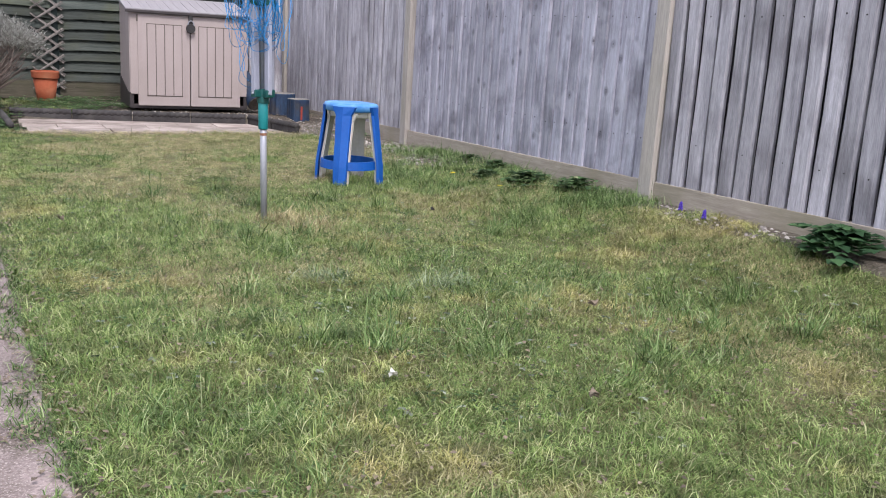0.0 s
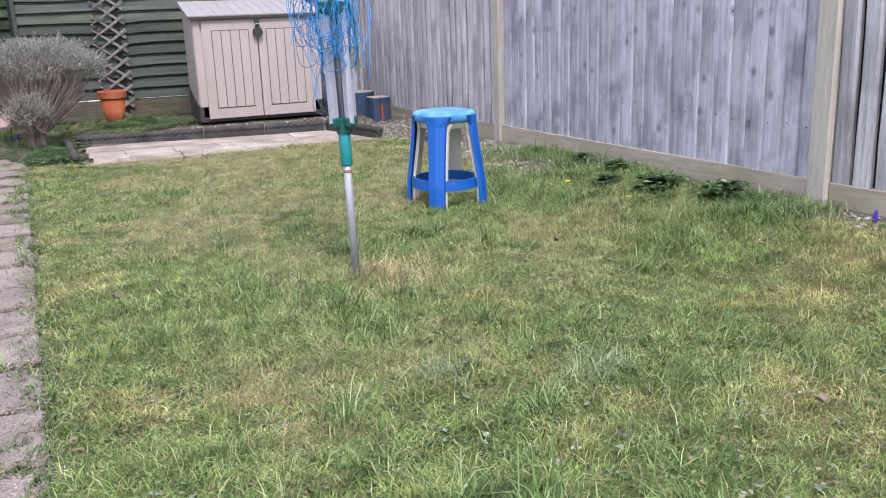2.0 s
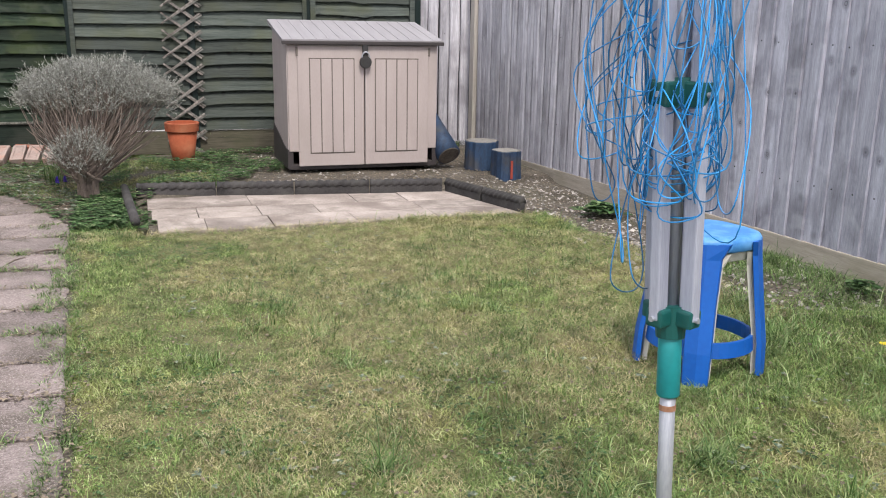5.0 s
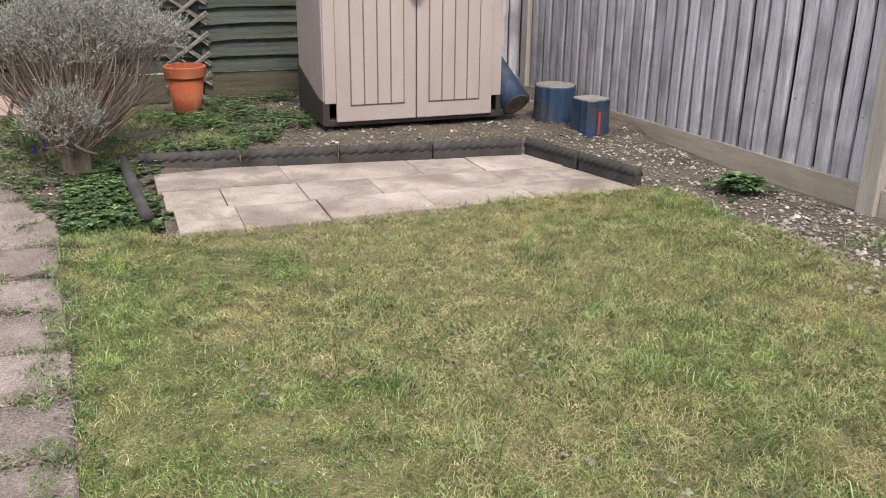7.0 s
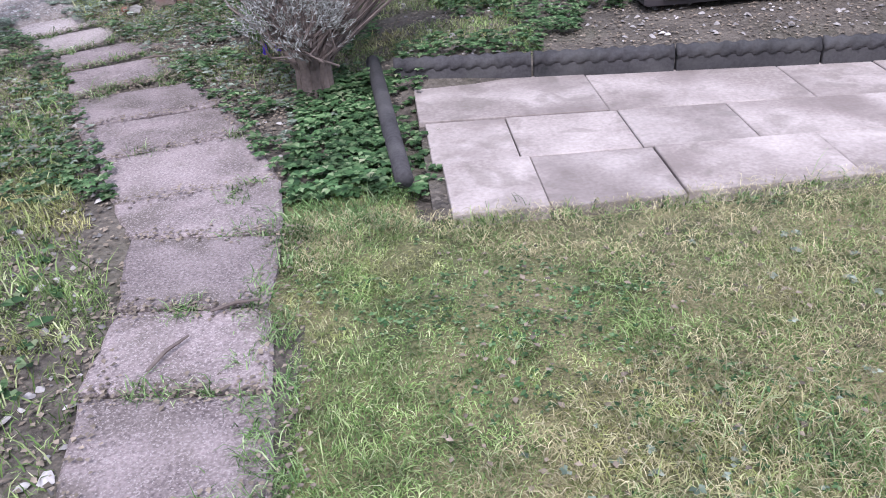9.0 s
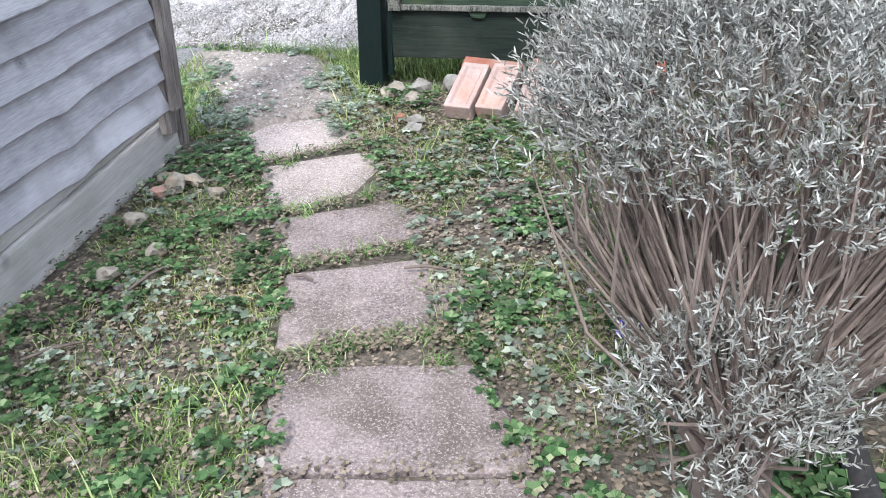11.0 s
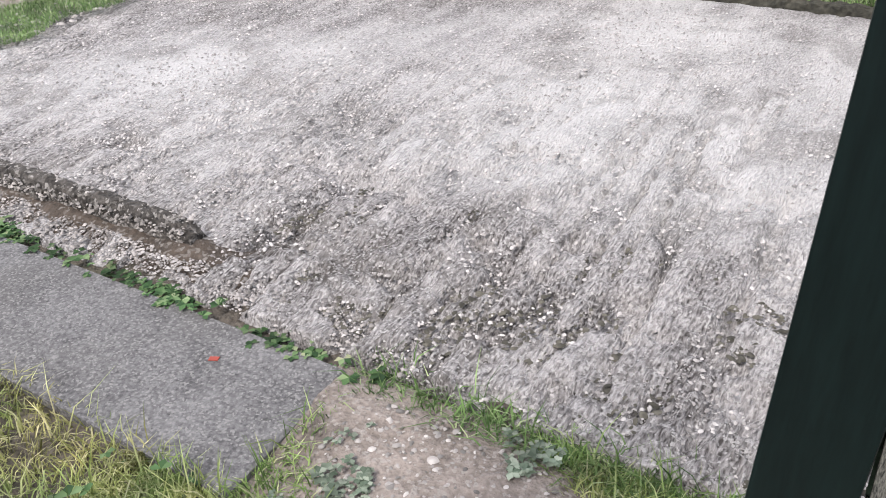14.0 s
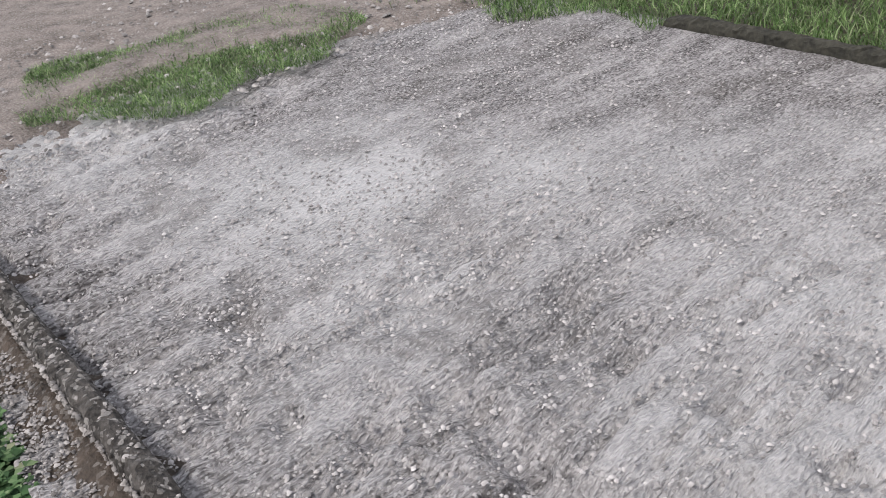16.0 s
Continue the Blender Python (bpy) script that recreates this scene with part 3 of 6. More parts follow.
def lap_panel(root, origin, rz, length, bottom, top, pitch, material, battens, seed, batten_mat, wave=0.0065, knot_at=0.5, tongue=False):
    """Lapped boards between battens; origin is the panel's lower left, x runs along it, -y is its face."""
    r = random.Random(seed)
    kinds = []
    for s in range(5):
        me = lap_board(length, pitch * 1.35, seed * 10 + s, wave, knot_at, tongue)
        me.materials.append(material)
        kinds.append(me)
    base = pose(*origin, 0, 0, rz)
    for k in range(int((top - bottom) / pitch)):
        ob = new("board", r.choice(kinds))
        ob.parent = root
        ob.matrix_basis = base @ pose(length / 2, 0, bottom + k * pitch + r.uniform(-0.008, 0.008), -4.0, r.uniform(-0.35, 0.35), 180 * 0)
    for x, w in battens:
        b = part("batten", box((0, 0, 0), (w, 0.022, top - bottom), 0.003), batten_mat, root, "upright batten nailed over the boards")
        b.matrix_basis = base @ pose(x, -0.052, (top + bottom) / 2)


green = thing("fence_north", (0, 0, 0), "dark green stained horizontal lap fence panels", "fence", kind="structure")
lap_panel(green, (-1.29, BACK_Y, 0), 0, 1.08, 0.33, 1.8, 0.118, LAP_GREEN, [(0.03, 0.05)], 3, GREEN_WORN, 0.006, 0.33, True)
lap_panel(green, (-0.19, BACK_Y, 0), 0, 2.08, 0.25, 1.8, 0.118, LAP_FAR, [(0.02, 0.04), (2.06, 0.04)], 5, LAP_FAR)
lap_panel(green, (1.93, BACK_Y, 0), 0, 1.02, 0.25, 1.8, 0.118, LAP_FAR, [(0.02, 0.05), (1.0, 0.05)], 6, LAP_FAR)
for x0, x1, z0, z1, mt in ((-1.29, -0.21, 0.13, 0.325, GREEN_BOARD), (-0.19, 1.9, 0.03, 0.24, MOSSY_BOARD), (1.93, 2.95, 0.03, 0.24, MOSSY_BOARD)):
    g = part("gravel_board", box(((x0 + x1) / 2, BACK_Y - 0.015, (z0 + z1) / 2), (x1 - x0, 0.03, z1 - z0), 0.004), mt, green, "rough timber gravel board")
cap = part("rail", box((0, 0, 0), (1.07, 0.045, 0.022), 0.005), GREEN_WORN, green, "split pale bottom rail")
cap.matrix_basis = pose(-0.755, BACK_Y - 0.03, 0.340)
for x, w in ((-1.38, 0.10), (2.985, 0.07), (0.83, 0.07), (-0.2, 0.045), (1.915, 0.045)):
    gp = part("post", box((0, 0, 0.9), (w, 0.10 if w > 0.08 else 0.06, 1.95), 0.005), GREEN_POST, green, "dark green painted square post")
    gp.matrix_basis = pose(x, BACK_Y - 0.035 if w > 0.08 else BACK_Y - 0.02, 0, 0, 3.7 if x < -1 else 0, 0)
gap = part("strip", box((0, 0, 0.95), (0.022, 0.03, 1.8), 0.003), GREEN_POST, green)
gap.matrix_basis = pose(-1.312, BACK_Y - 0.02, 0, 0, 3.7, 0)
part("twine", tube([(-1.2, BACK_Y - 0.05, 0.74), (-1.1, BACK_Y - 0.055, 0.70), (-0.99, BACK_Y - 0.05, 0.645)], 0.0016, 6), MOSSY_BOARD, green)

grey = thing("fence_west", (0, 0, 0), "weathered grey horizontal lap fence panel beside the gateway", "fence", kind="structure")
grey.matrix_basis = Matrix.Translation((-1.982, 0, 0)) @ pose(0, 0, 0, 0, 4.0, 0) @ Matrix.Translation((1.92, 0, 0))  # it leans over the path
lap_panel(grey, (-1.891, 10.030, 0), 90 - 2, 1.08, 0.20, 1.75, 0.105, LAP_GREY, [(0.035, 0.045), (1.04, 0.05)], 8, GREY_POST, 0.0045, 0.48)
lap_panel(grey, (-1.845, 8.28, 0), 90 - 2, 1.74, 0.20, 1.75, 0.105, LAP_GREY, [(0.03, 0.045), (1.715, 0.03)], 9, GREY_POST, 0.0055)
lap_panel(grey, (-1.78, 6.40, 0), 90 - 2, 1.84, 0.20, 1.75, 0.105, LAP_GREY, [(0.03, 0.045), (1.81, 0.045)], 10, GREY_POST, 0.0055)
for y0, y1 in ((6.4, 8.22), (8.28, 10.1), (10.14, 11.08)):
    mid = (y0 + y1) / 2
    for z, dx, h in ((0.185, 0.004, 0.07), (0.07, 0.026, 0.155)):
        g = part("gravel_board", box((0, 0, 0), (y1 - y0 + (0.14 if y1 > 11 and h > 0.1 else 0.04), 0.03, h), 0.012 if h > 0.1 else 0.004), BOARD_GREY, grey, "grey timber gravel board")
        g.matrix_basis = pose(-1.900 + dx + (11.1 - mid) * 0.035, mid, z, -5.0, 0, 92)
for y, s in ((11.148, 0.074), (11.213, 0.040), (10.06, 0.05), (8.25, 0.06), (6.37, 0.06)):
    p = part("post", box((0, 0, 0.88), (0.10, s, 1.9), 0.006), GREY_POST, grey, "cracked grey square timber post")
    p.matrix_basis = pose(-1.915 + (11.1 - y) * 0.035, y, -0.06, -1.2, 0, 2)
p = part("post", box((0, 0, 0.88), (0.045, 0.05, 1.75), 0.005), GREY_POST, grey)
p.matrix_basis = pose(-1.842, 11.065, 0.1, -1.2, 0, 2)


# ---- paved ground ----
def flat_slab(corners, thick, bevel, z):
    """A slab with a bevelled rim from four corners on the plan."""
    bm = bmesh.new()
    c = sum((Vector((p[0], p[1], 0)) for p in corners), Vector()) / len(corners)
    pts = [Vector((p[0], p[1], 0)) for p in corners]
    inner = [p + (c - p).normalized() * bevel * 1.4 for p in pts]
    add_rings(bm, [[(p.x, p.y, z - thick) for p in pts], [(p.x, p.y, z - bevel) for p in pts], [(p.x, p.y, z) for p in inner]])
    return bm


def chipped(corners, r, steps=6, amount=0.006):
    """The outline with worn, slightly irregular edges."""
    out = []
    n = len(corners)
    for i in range(n):
        a, b = Vector(corners[i]), Vector(corners[(i + 1) % n])
        for k in range(steps):
            p = a.lerp(b, (k + (0.08 if k == 0 else 0)) / steps)
            out.append((p.x + r.uniform(-amount, amount), p.y + r.uniform(-amount, amount)))
    return out


path = thing("path", (0, 0, 0), "row of worn pinkish aggregate paving slabs through the grass", "path", kind="structure")
JOINTS = [((-0.49, 8.00), (-0.05, 7.95)), ((-0.48, 8.33), (-0.08, 8.28)), ((-0.54, 8.71), (-0.08, 8.65)), ((-0.64, 8.96), (-0.11, 9.03)),
          ((-0.79, 9.33), (-0.25, 9.47)), ((-0.95, 9.68), (-0.38, 9.79)), ((-1.07, 10.01), (-0.57, 10.12))]
ENDS = [((-1.085, 10.06), (-1.20, 10.395), (-0.845, 10.555), (-0.675, 10.49), (-0.61, 10.28)), ((-1.215, 10.465), (-1.365, 10.695), (-1.03, 10.87), (-0.825, 10.775), (-0.90, 10.64)),
        ((-1.385, 10.72), (-1.565, 11.035), (-1.20, 11.235), (-1.125, 11.10), (-1.15, 10.91)), ((-1.58, 11.08), (-1.73, 11.27), (-1.69, 11.375), (-1.545, 11.488), (-1.375, 11.48), (-1.25, 11.32))]
r5 = random.Random(5)
y = 7.97
while y > 0.8:
    ya = y - 0.345 + r5.uniform(-0.03, 0.03)
    JOINTS.insert(0, ((float(path_left(np.array(ya))), ya), (float(path_right(np.array(ya))), ya - 0.03)))
    y = ya
quads = [(a[0], b[0], b[1], a[1]) for a, b in zip(JOINTS, JOINTS[1:])] + ENDS
for q in quads:
    c = sum((Vector(p) for p in q), Vector((0, 0))) / len(q)
    q = [tuple(Vector(p) + (c - Vector(p)).normalized() * 0.009) for p in q]
    q = list(reversed(chipped(q, r5)))
    ob = part("slab", flat_slab(q, 0.05, 0.007, 0.005 + r5.uniform(-0.006, 0.006)), SLAB_BRIGHT if c.y > 10.75 else SLAB, path)
    tilt = Matrix.Translation((c.x, c.y, 0)) @ pose(0, 0, 0, r5.uniform(-1.1, 1.1), r5.uniform(-0.8, 0.8), 0) @ Matrix.Translation((-c.x, -c.y, 0))
    ob.matrix_basis = tilt

patio = thing("patio", (0, 0, 0), "small patio of weathered buff paving flags", "patio", kind="structure")


def skew(x, v):
    """A point of the patio: v runs 0 at its front to 1 at its back edge, which is not quite parallel."""
    back = 9.835 - 0.125 * (x - 0.35)
    return (x, 8.66 + v * (back - 8.66))


ROWS = [(0.0, 0.32, (0.40, 0.688, 1.09, 1.62, 2.17, 2.66)), (0.32, 0.63, (0.37, 0.66, 1.06, 1.445, 2.15, 2.60)), (0.63, 1.0, (0.35, 1.035, 1.77, 2.13, 2.52))]
for v0, v1, xs in ROWS:
    for a, b in zip(xs, xs[1:]):
        last = b == xs[-1]
        q = [skew(a, v0), skew(2.765 - 0.24 * v0 if last else b, v0), skew(2.765 - 0.24 * v1 if last else b, v1), skew(a, v1)]
        c = sum((Vector(p) for p in q), Vector((0, 0))) / 4
        q = [(p[0] + math.copysign(0.002, c.x - p[0]), p[1] + math.copysign(0.002, c.y - p[1])) for p in q]
        part("flag", flat_slab(q, 0.045, 0.003, 0.0 + r5.uniform(-0.004, 0.004)), PATIO, patio)
part("bedding", box((1.45, 9.16, -0.028), (2.2, 0.95, 0.02)), SOIL, patio)


def rope_edging(length, seed):
    """One length of edging: a plinth with a twisted rope top, along x."""
    bm = bmesh.new()
    add_box(bm, (0, 0, -0.02), (length - 0.008, 0.045, 0.13), 0.006)
    n, k = 14, int(length / 0.012)
    rings = []
    for i in range(k + 1):
        x = -length / 2 + 0.005 + (length - 0.01) * i / k
        ring = []
        for j in range(n):
            a = j * 2 * math.pi / n
            rr = 0.029 * (1 + 0.20 * math.sin(3 * a + x * 105))
            ring.append((x, rr * math.cos(a), 0.058 + rr * math.sin(a)))
        rings.append(ring)
    add_rings(bm, rings)
    me = bpy.data.meshes.new("edging")
    bm.to_mesh(me)
    bm.free()
    me.materials.append(EDGING)
    for p in me.polygons:
        p.use_smooth = True
    return me


edging_mesh = rope_edging(0.55, 1)
back_edge = [((0.28 + 0.553 * k, 9.86 - 0.075 * k), (0.28 + 0.553 * (k + 1), 9.86 - 0.075 * (k + 1))) for k in range(4)]
side_edge = [((2.53, 9.56), (2.65, 9.13)), ((2.66, 9.12), (2.78, 8.70))]
for a, b in back_edge + side_edge:
    a, b = Vector(a), Vector(b)
    ob = new("rope_edging", edging_mesh)
    d = b - a
    ob.matrix_basis = pose((a.x + b.x) / 2, (a.y + b.y) / 2, 0.012, 0, 0, math.degrees(math.atan2(d.y, d.x))) @ Matrix.Diagonal((d.length / 0.55, 1, 1, 1))
    tagged(ob, "dark weathered rope-topped edging stone beside the patio", "edging", "edging round the patio")
side = part("edging_log", tube([(0.20, 10.02, 0.045), (0.225, 9.6, 0.05), (0.25, 9.2, 0.045), (0.275, 8.87, 0.03)], [0.029, 0.030, 0.030, 0.029], 14), EDGING)
tagged(smooth(side), "grey round edging length lying on its side by weeds", "edging", "edging round the patio")


# ---- the concrete yard ----
def build_yard():
    ax = np.concatenate([np.arange(-9.0, -5.6, 0.05), np.arange(-5.6, -0.6, 0.014), np.arange(-0.6, 5.01, 0.07)])
    ay = np.concatenate([np.arange(CONCRETE_Y, 14.0, 0.014), np.arange(14.0, 15.2, 0.03)])
    gx, gy = np.meshgrid(ax, ay)
    wx = gx + 0.10 * (value_noise(gx * 1.5, gy * 1.5, 20) - 0.5) + 0.03 * gy
    rough = np.clip(1.6 * value_noise(gx * 0.9 + 3, gy * 0.9, 22) - 0.25, 0.1, 1) * np.clip(1.5 - (gy - 12.3) * 0.55, 0.2, 1.2)
    tread = 1 - np.abs(2 * value_noise(wx * 11 + 0.4 * gy, gy * 1.5, 21) - 1)
    ruts = np.clip(tread - 0.76, 0, 1) * 0.36 * rough * value_noise(gx * 2, gy * 2, 30)
    for k, x0 in enumerate((-2.47, -2.22, -2.0, -1.86, -1.66, -2.72, -3.0, -3.3, -3.62, -1.4)):
        off = gx - x0 - 0.05 * (value_noise(gx * 0, gy * 3 + k * 9, 33) - 0.5) + 0.05 * (gy - 12.8)
        along = np.clip(1.35 - np.abs(gy - 12.85 - 0.12 * (k % 3)) * (1.0 if k < 4 else 1.5), 0, 1)
        ruts = ruts + 0.042 * np.exp(-(off / 0.014) ** 2) * along * value_noise(gx * 2, gy * 5 + k * 7, 34) - 0.018 * np.exp(-((off - 0.045) / 0.018) ** 2) * along * value_noise(gx * 2, gy * 4 + k * 5, 35)
    pits = np.clip(value_noise(gx * 13, gy * 11, 27) - 0.58, 0, 1) * 0.13 * rough
    fine = np.abs(value_noise(gx * 24, gy * 20, 28) - 0.5) * 0.034 * rough + np.abs(value_noise(gx * 48, gy * 42, 29) - 0.5) * 0.020 * rough
    h = 0.016 + 0.02 * (value_noise(gx * 0.8, gy * 0.8, 23) - 0.5) + 0.007 * (value_noise(gx * 6, gy * 6, 24) - 0.5) + fine - ruts - pits
    edge = np.clip((gy - CONCRETE_Y) / 0.06, 0, 1)
    gy = gy + (1 - edge) * 0.03 * (value_noise(gx * 6, gy * 0, 26) - 0.5)
    h = np.where(edge < 0.01, -0.05, h)
    v = np.stack([gx.ravel(), gy.ravel(), h.ravel()], 1)
    nx, ny = len(ax), len(ay)
    i = (np.arange(ny - 1)[:, None] * nx + np.arange(nx - 1)[None, :]).ravel()
    tagged(raw_mesh("yard", v, np.stack([i, i + 1, i + nx + 1, i + nx], 1), [], CONCRETE, None, True),
           "rough pale rutted concrete with loose gravel", "yard", kind="structure")


build_yard()
rk = random.Random(9)
tagged(part("pavement", flat_slab([(-7.5, 11.80), (-2.33, 11.79), (-2.36, 12.20), (-7.5, 12.14)], 0.06, 0.006, 0.012), SMOOTH_CONCRETE),
       "smooth grey concrete pad beside the gateway", "pavement", kind="structure")


def crumbling_kerb(a, b, wide, high, seed):
    r = random.Random(seed)
    bm = bmesh.new()
    a, b = Vector(a), Vector(b)
    d = (b - a).normalized()
    nrm = Vector((-d.y, d.x, 0))
    k = int((b - a).length / 0.022)
    rings = []
    for i in range(k + 1):
        p = a.lerp(b, i / k)
        hh = high * min(1, 0.55 + (k - i) / 8, 0.55 + i / 6) * r.uniform(0.93, 1.05)
        prof = ((-0.55, -0.04), (-0.52, 0.25), (-0.48, 0.55), (-0.42, 0.82), (-0.25, 0.97), (0.0, 1.0), (0.25, 0.96), (0.42, 0.80), (0.5, 0.5), (0.54, -0.04))
        rings.append([p + nrm * (u * wide + r.uniform(-0.005, 0.005)) + Vector((r.uniform(-0.005, 0.005), 0, v * hh + r.uniform(-0.005, 0.005))) for u, v in prof])
    add_rings(bm, rings)
    return bm


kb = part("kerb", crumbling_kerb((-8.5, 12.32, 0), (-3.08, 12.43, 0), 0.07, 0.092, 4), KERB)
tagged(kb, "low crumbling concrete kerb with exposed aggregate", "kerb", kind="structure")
kb = part("kerb", crumbling_kerb((5.0, 15.14, 0), (-4.40, 15.12, 0), 0.05, 0.065, 6), DARK_KERB)
tagged(kb, "dark concrete kerb before far grass", "kerb", kind="structure")
far = thing("fence_far", (0, 0, 0), "pale upright board fence beyond the yard", "fence", kind="structure")
fm = feather_board(1.7, 77, 0.2, mat=POST_PALE)
for k in range(45):
    ob = new("board", fm)
    ob.parent = far
    ob.matrix_basis = pose(-4.3 + k * 0.19, 15.98, 0.0, 0, 0, 90)
dirt = raw_mesh("verge", *((lambda gx, gy: (np.stack([gx.ravel(), gy.ravel(), (0.045 * value_noise(gx * 1.5, gy * 1.5, 31) + 0.02 * value_noise(gx * 7, gy * 7, 32) + 0.025
                - 0.105 * np.clip((gx + 5.75 + 0.25 * np.sin(gy * 2)) / 0.4, 0, 1)).ravel()], 1),
                (lambda i, nx: np.stack([i, i + 1, i + nx + 1, i + nx], 1))((np.arange(gx.shape[0] - 1)[:, None] * gx.shape[1] + np.arange(gx.shape[1] - 1)[None, :]).ravel(), gx.shape[1]), []))
                (*np.meshgrid(np.arange(-9, -5.2, 0.06), np.arange(12.5, 15.6, 0.06)))), DIRT, None, True)
tagged(dirt, "trodden stony dirt bank beside the yard", "verge", kind="structure")

def gateway_dirt():
    ax, ay = np.arange(-2.4, -1.2, 0.03), np.arange(11.3, 12.25, 0.03)
    gx, gy = np.meshgrid(ax, ay)
    d = np.abs((gx + 1.85) * 0.85 + (gy - 11.8) * 0.53)
    h = 0.010 + 0.012 * value_noise(gx * 14, gy * 14, 91) + 0.008 * value_noise(gx * 35, gy * 35, 92) - 0.20 * np.clip(d - 0.17 - 0.08 * value_noise(gx * 5, gy * 5, 93), 0, 1) - 0.2 * np.clip(gy - 12.12, 0, 1) - 0.5 * np.clip(0.03 - (-0.468 * (gx + 1.74) + 0.884 * (gy - 11.35)), 0, 1)
    nx = gx.shape[1]
    i = (np.arange(gx.shape[0] - 1)[:, None] * nx + np.arange(nx - 1)[None, :]).ravel()
    tagged(raw_mesh("path_dirt", np.stack([gx.ravel(), gy.ravel(), h.ravel()], 1), np.stack([i, i + 1, i + nx + 1, i + nx], 1), [], DIRT, None, True),
           "trodden pinkish stony dirt in the gateway", "path", kind="structure")


gateway_dirt()


def kerb_mud():
    """Dark mud lodged along the kerb and between it and the pad."""
    ax, ay = np.arange(-5.6, -2.3, 0.02), np.arange(12.2, 12.6, 0.02)
    gx, gy = np.meshgrid(ax, ay)
    d = np.minimum(np.abs(gy - 12.345 - 0.02 * (gx + 5)) - 0.006, np.hypot(gx + 3.06, (gy - 12.42) * 1.6) - 0.035)
    h = 0.013 - 0.2 * np.clip(gx + 2.95, 0, 1) + 0.016 * value_noise(gx * 9, gy * 9, 95) + 0.008 * value_noise(gx * 30, gy * 30, 96) - 0.4 * np.clip(d + 0.03 * (value_noise(gx * 8, gy * 8, 97) - 0.5), -0.02, 1)
    nx = gx.shape[1]
    i = (np.arange(gx.shape[0] - 1)[:, None] * nx + np.arange(nx - 1)[None, :]).ravel()
    tagged(raw_mesh("kerb_mud", np.stack([gx.ravel(), gy.ravel(), h.ravel()], 1), np.stack([i, i + 1, i + nx + 1, i + nx], 1), [], MUD_AND_HOLES, None, True),
           "dark brown mud and moss along the kerb", "mud", kind="stuff")


kerb_mud()


# ---- storage box ----
def storage_box():
    root = thing("storage_box", (2.08, 10.36, 0.085), "beige plastic garden storage box with a grey sloping lid, shut", "storage box")
    W, D = 1.22, 0.72

    def side_panel(x):
        bm = bmesh.new()
        add_rings(bm, [[(x + s, 0.0, 0.0), (x + s, D, 0.0), (x + s, D, 1.13), (x + s, 0.0, 1.0)] for s in (-0.015, 0.015)])
        return part("side_panel", bm, BEIGE, root)
    side_panel(-W / 2), side_panel(W / 2)
    part("back_panel", box((0, D - 0.01, 0.56), (W - 0.04, 0.02, 1.1), 0.004), BEIGE, root)
    part("base", box((0, D / 2, 0.012), (W + 0.02, D + 0.02, 0.045), 0.006), BROWN, root, "dark brown plastic base")
    for x in (-W / 2, W / 2):
        bm = bmesh.new()
        sx = 0.022
        add_rings(bm, [[(x - sx, -0.012, 0.0), (x - sx, D + 0.01, 0.0), (x - sx, D + 0.01, 0.30), (x - sx, 0.12, 0.16), (x - sx, -0.012, 0.155)],
                       [(x + sx, -0.012, 0.0), (x + sx, D + 0.01, 0.0), (x + sx, D + 0.01, 0.30), (x + sx, 0.12, 0.16), (x + sx, -0.012, 0.155)]])
        part("corner_foot", bm, BROWN, root, "dark brown plastic corner foot")
        part("corner_post", box((x - math.copysign(0.032, x), -0.004, 0.57), (0.08, 0.034, 0.86), 0.005), BEIGE, root)
    for s in (-1, 1):
        door = part("door", box((s * 0.274, -0.018, 0.50), (0.54, 0.03, 0.96), 0.007), BEIGE, root)
        fr = bmesh.new()
        for k in range(4):
            add_box(fr, (s * 0.268 + (k - 1.5) * 0.09, -0.036, 0.50), (0.082, 0.008, 0.74), 0.003)
        part("panel_slats", fr, BEIGE, door)
        # dark strips between the slats: the grooves' shade put into their colour
        gr = bmesh.new()
        for k in range(5):
            add_box(gr, (s * 0.268 + (k - 2) * 0.09, -0.0335, 0.50), (0.008, 0.003, 0.75))
        for z in (0.125, 0.875):
            add_box(gr, (s * 0.268, -0.0335, z), (0.37, 0.003, 0.009))
        part("groove", gr, GROOVE, door)
        part("hinge", box((s * 0.545, -0.03, 0.93), (0.018, 0.012, 0.07), 0.003), GROOVE, root)
    bm = bmesh.new()
    add_rings(bm, [[(-W / 2 - 0.05, -0.05, 0.995), (W / 2 + 0.05, -0.05, 0.995), (W / 2 + 0.05, -0.05, 1.022), (-W / 2 - 0.05, -0.05, 1.022)],
                   [(-W / 2 - 0.05, D + 0.03, 1.145), (W / 2 + 0.05, D + 0.03, 1.145), (W / 2 + 0.05, D + 0.03, 1.175), (-W / 2 - 0.05, D + 0.03, 1.175)]])
    lid = part("lid", bm, LID, root, "grey-lilac sloping plastic lid")
    rb = bmesh.new()
    for k in range(13):
        x = -0.58 + k * 0.097
        add_rings(rb, [[(x - 0.004, -0.03, 1.0255), (x + 0.004, -0.03, 1.0255), (x + 0.004, -0.03, 1.029), (x - 0.004, -0.03, 1.029)],
                       [(x - 0.004, D, 1.1695), (x + 0.004, D, 1.1695), (x + 0.004, D, 1.173), (x - 0.004, D, 1.173)]])
    part("ribs", rb, LID, lid)
    part("rim", box((0, -0.058, 0.997), (W + 0.11, 0.018, 0.03), 0.005), BROWN, lid, "dark brown lid rim")
    hs = part("hasp", box((0, -0.055, 0.93), (0.045, 0.02, 0.14), 0.006), BLACK, root, "black hasp on the doors")
    bm = bmesh.new()
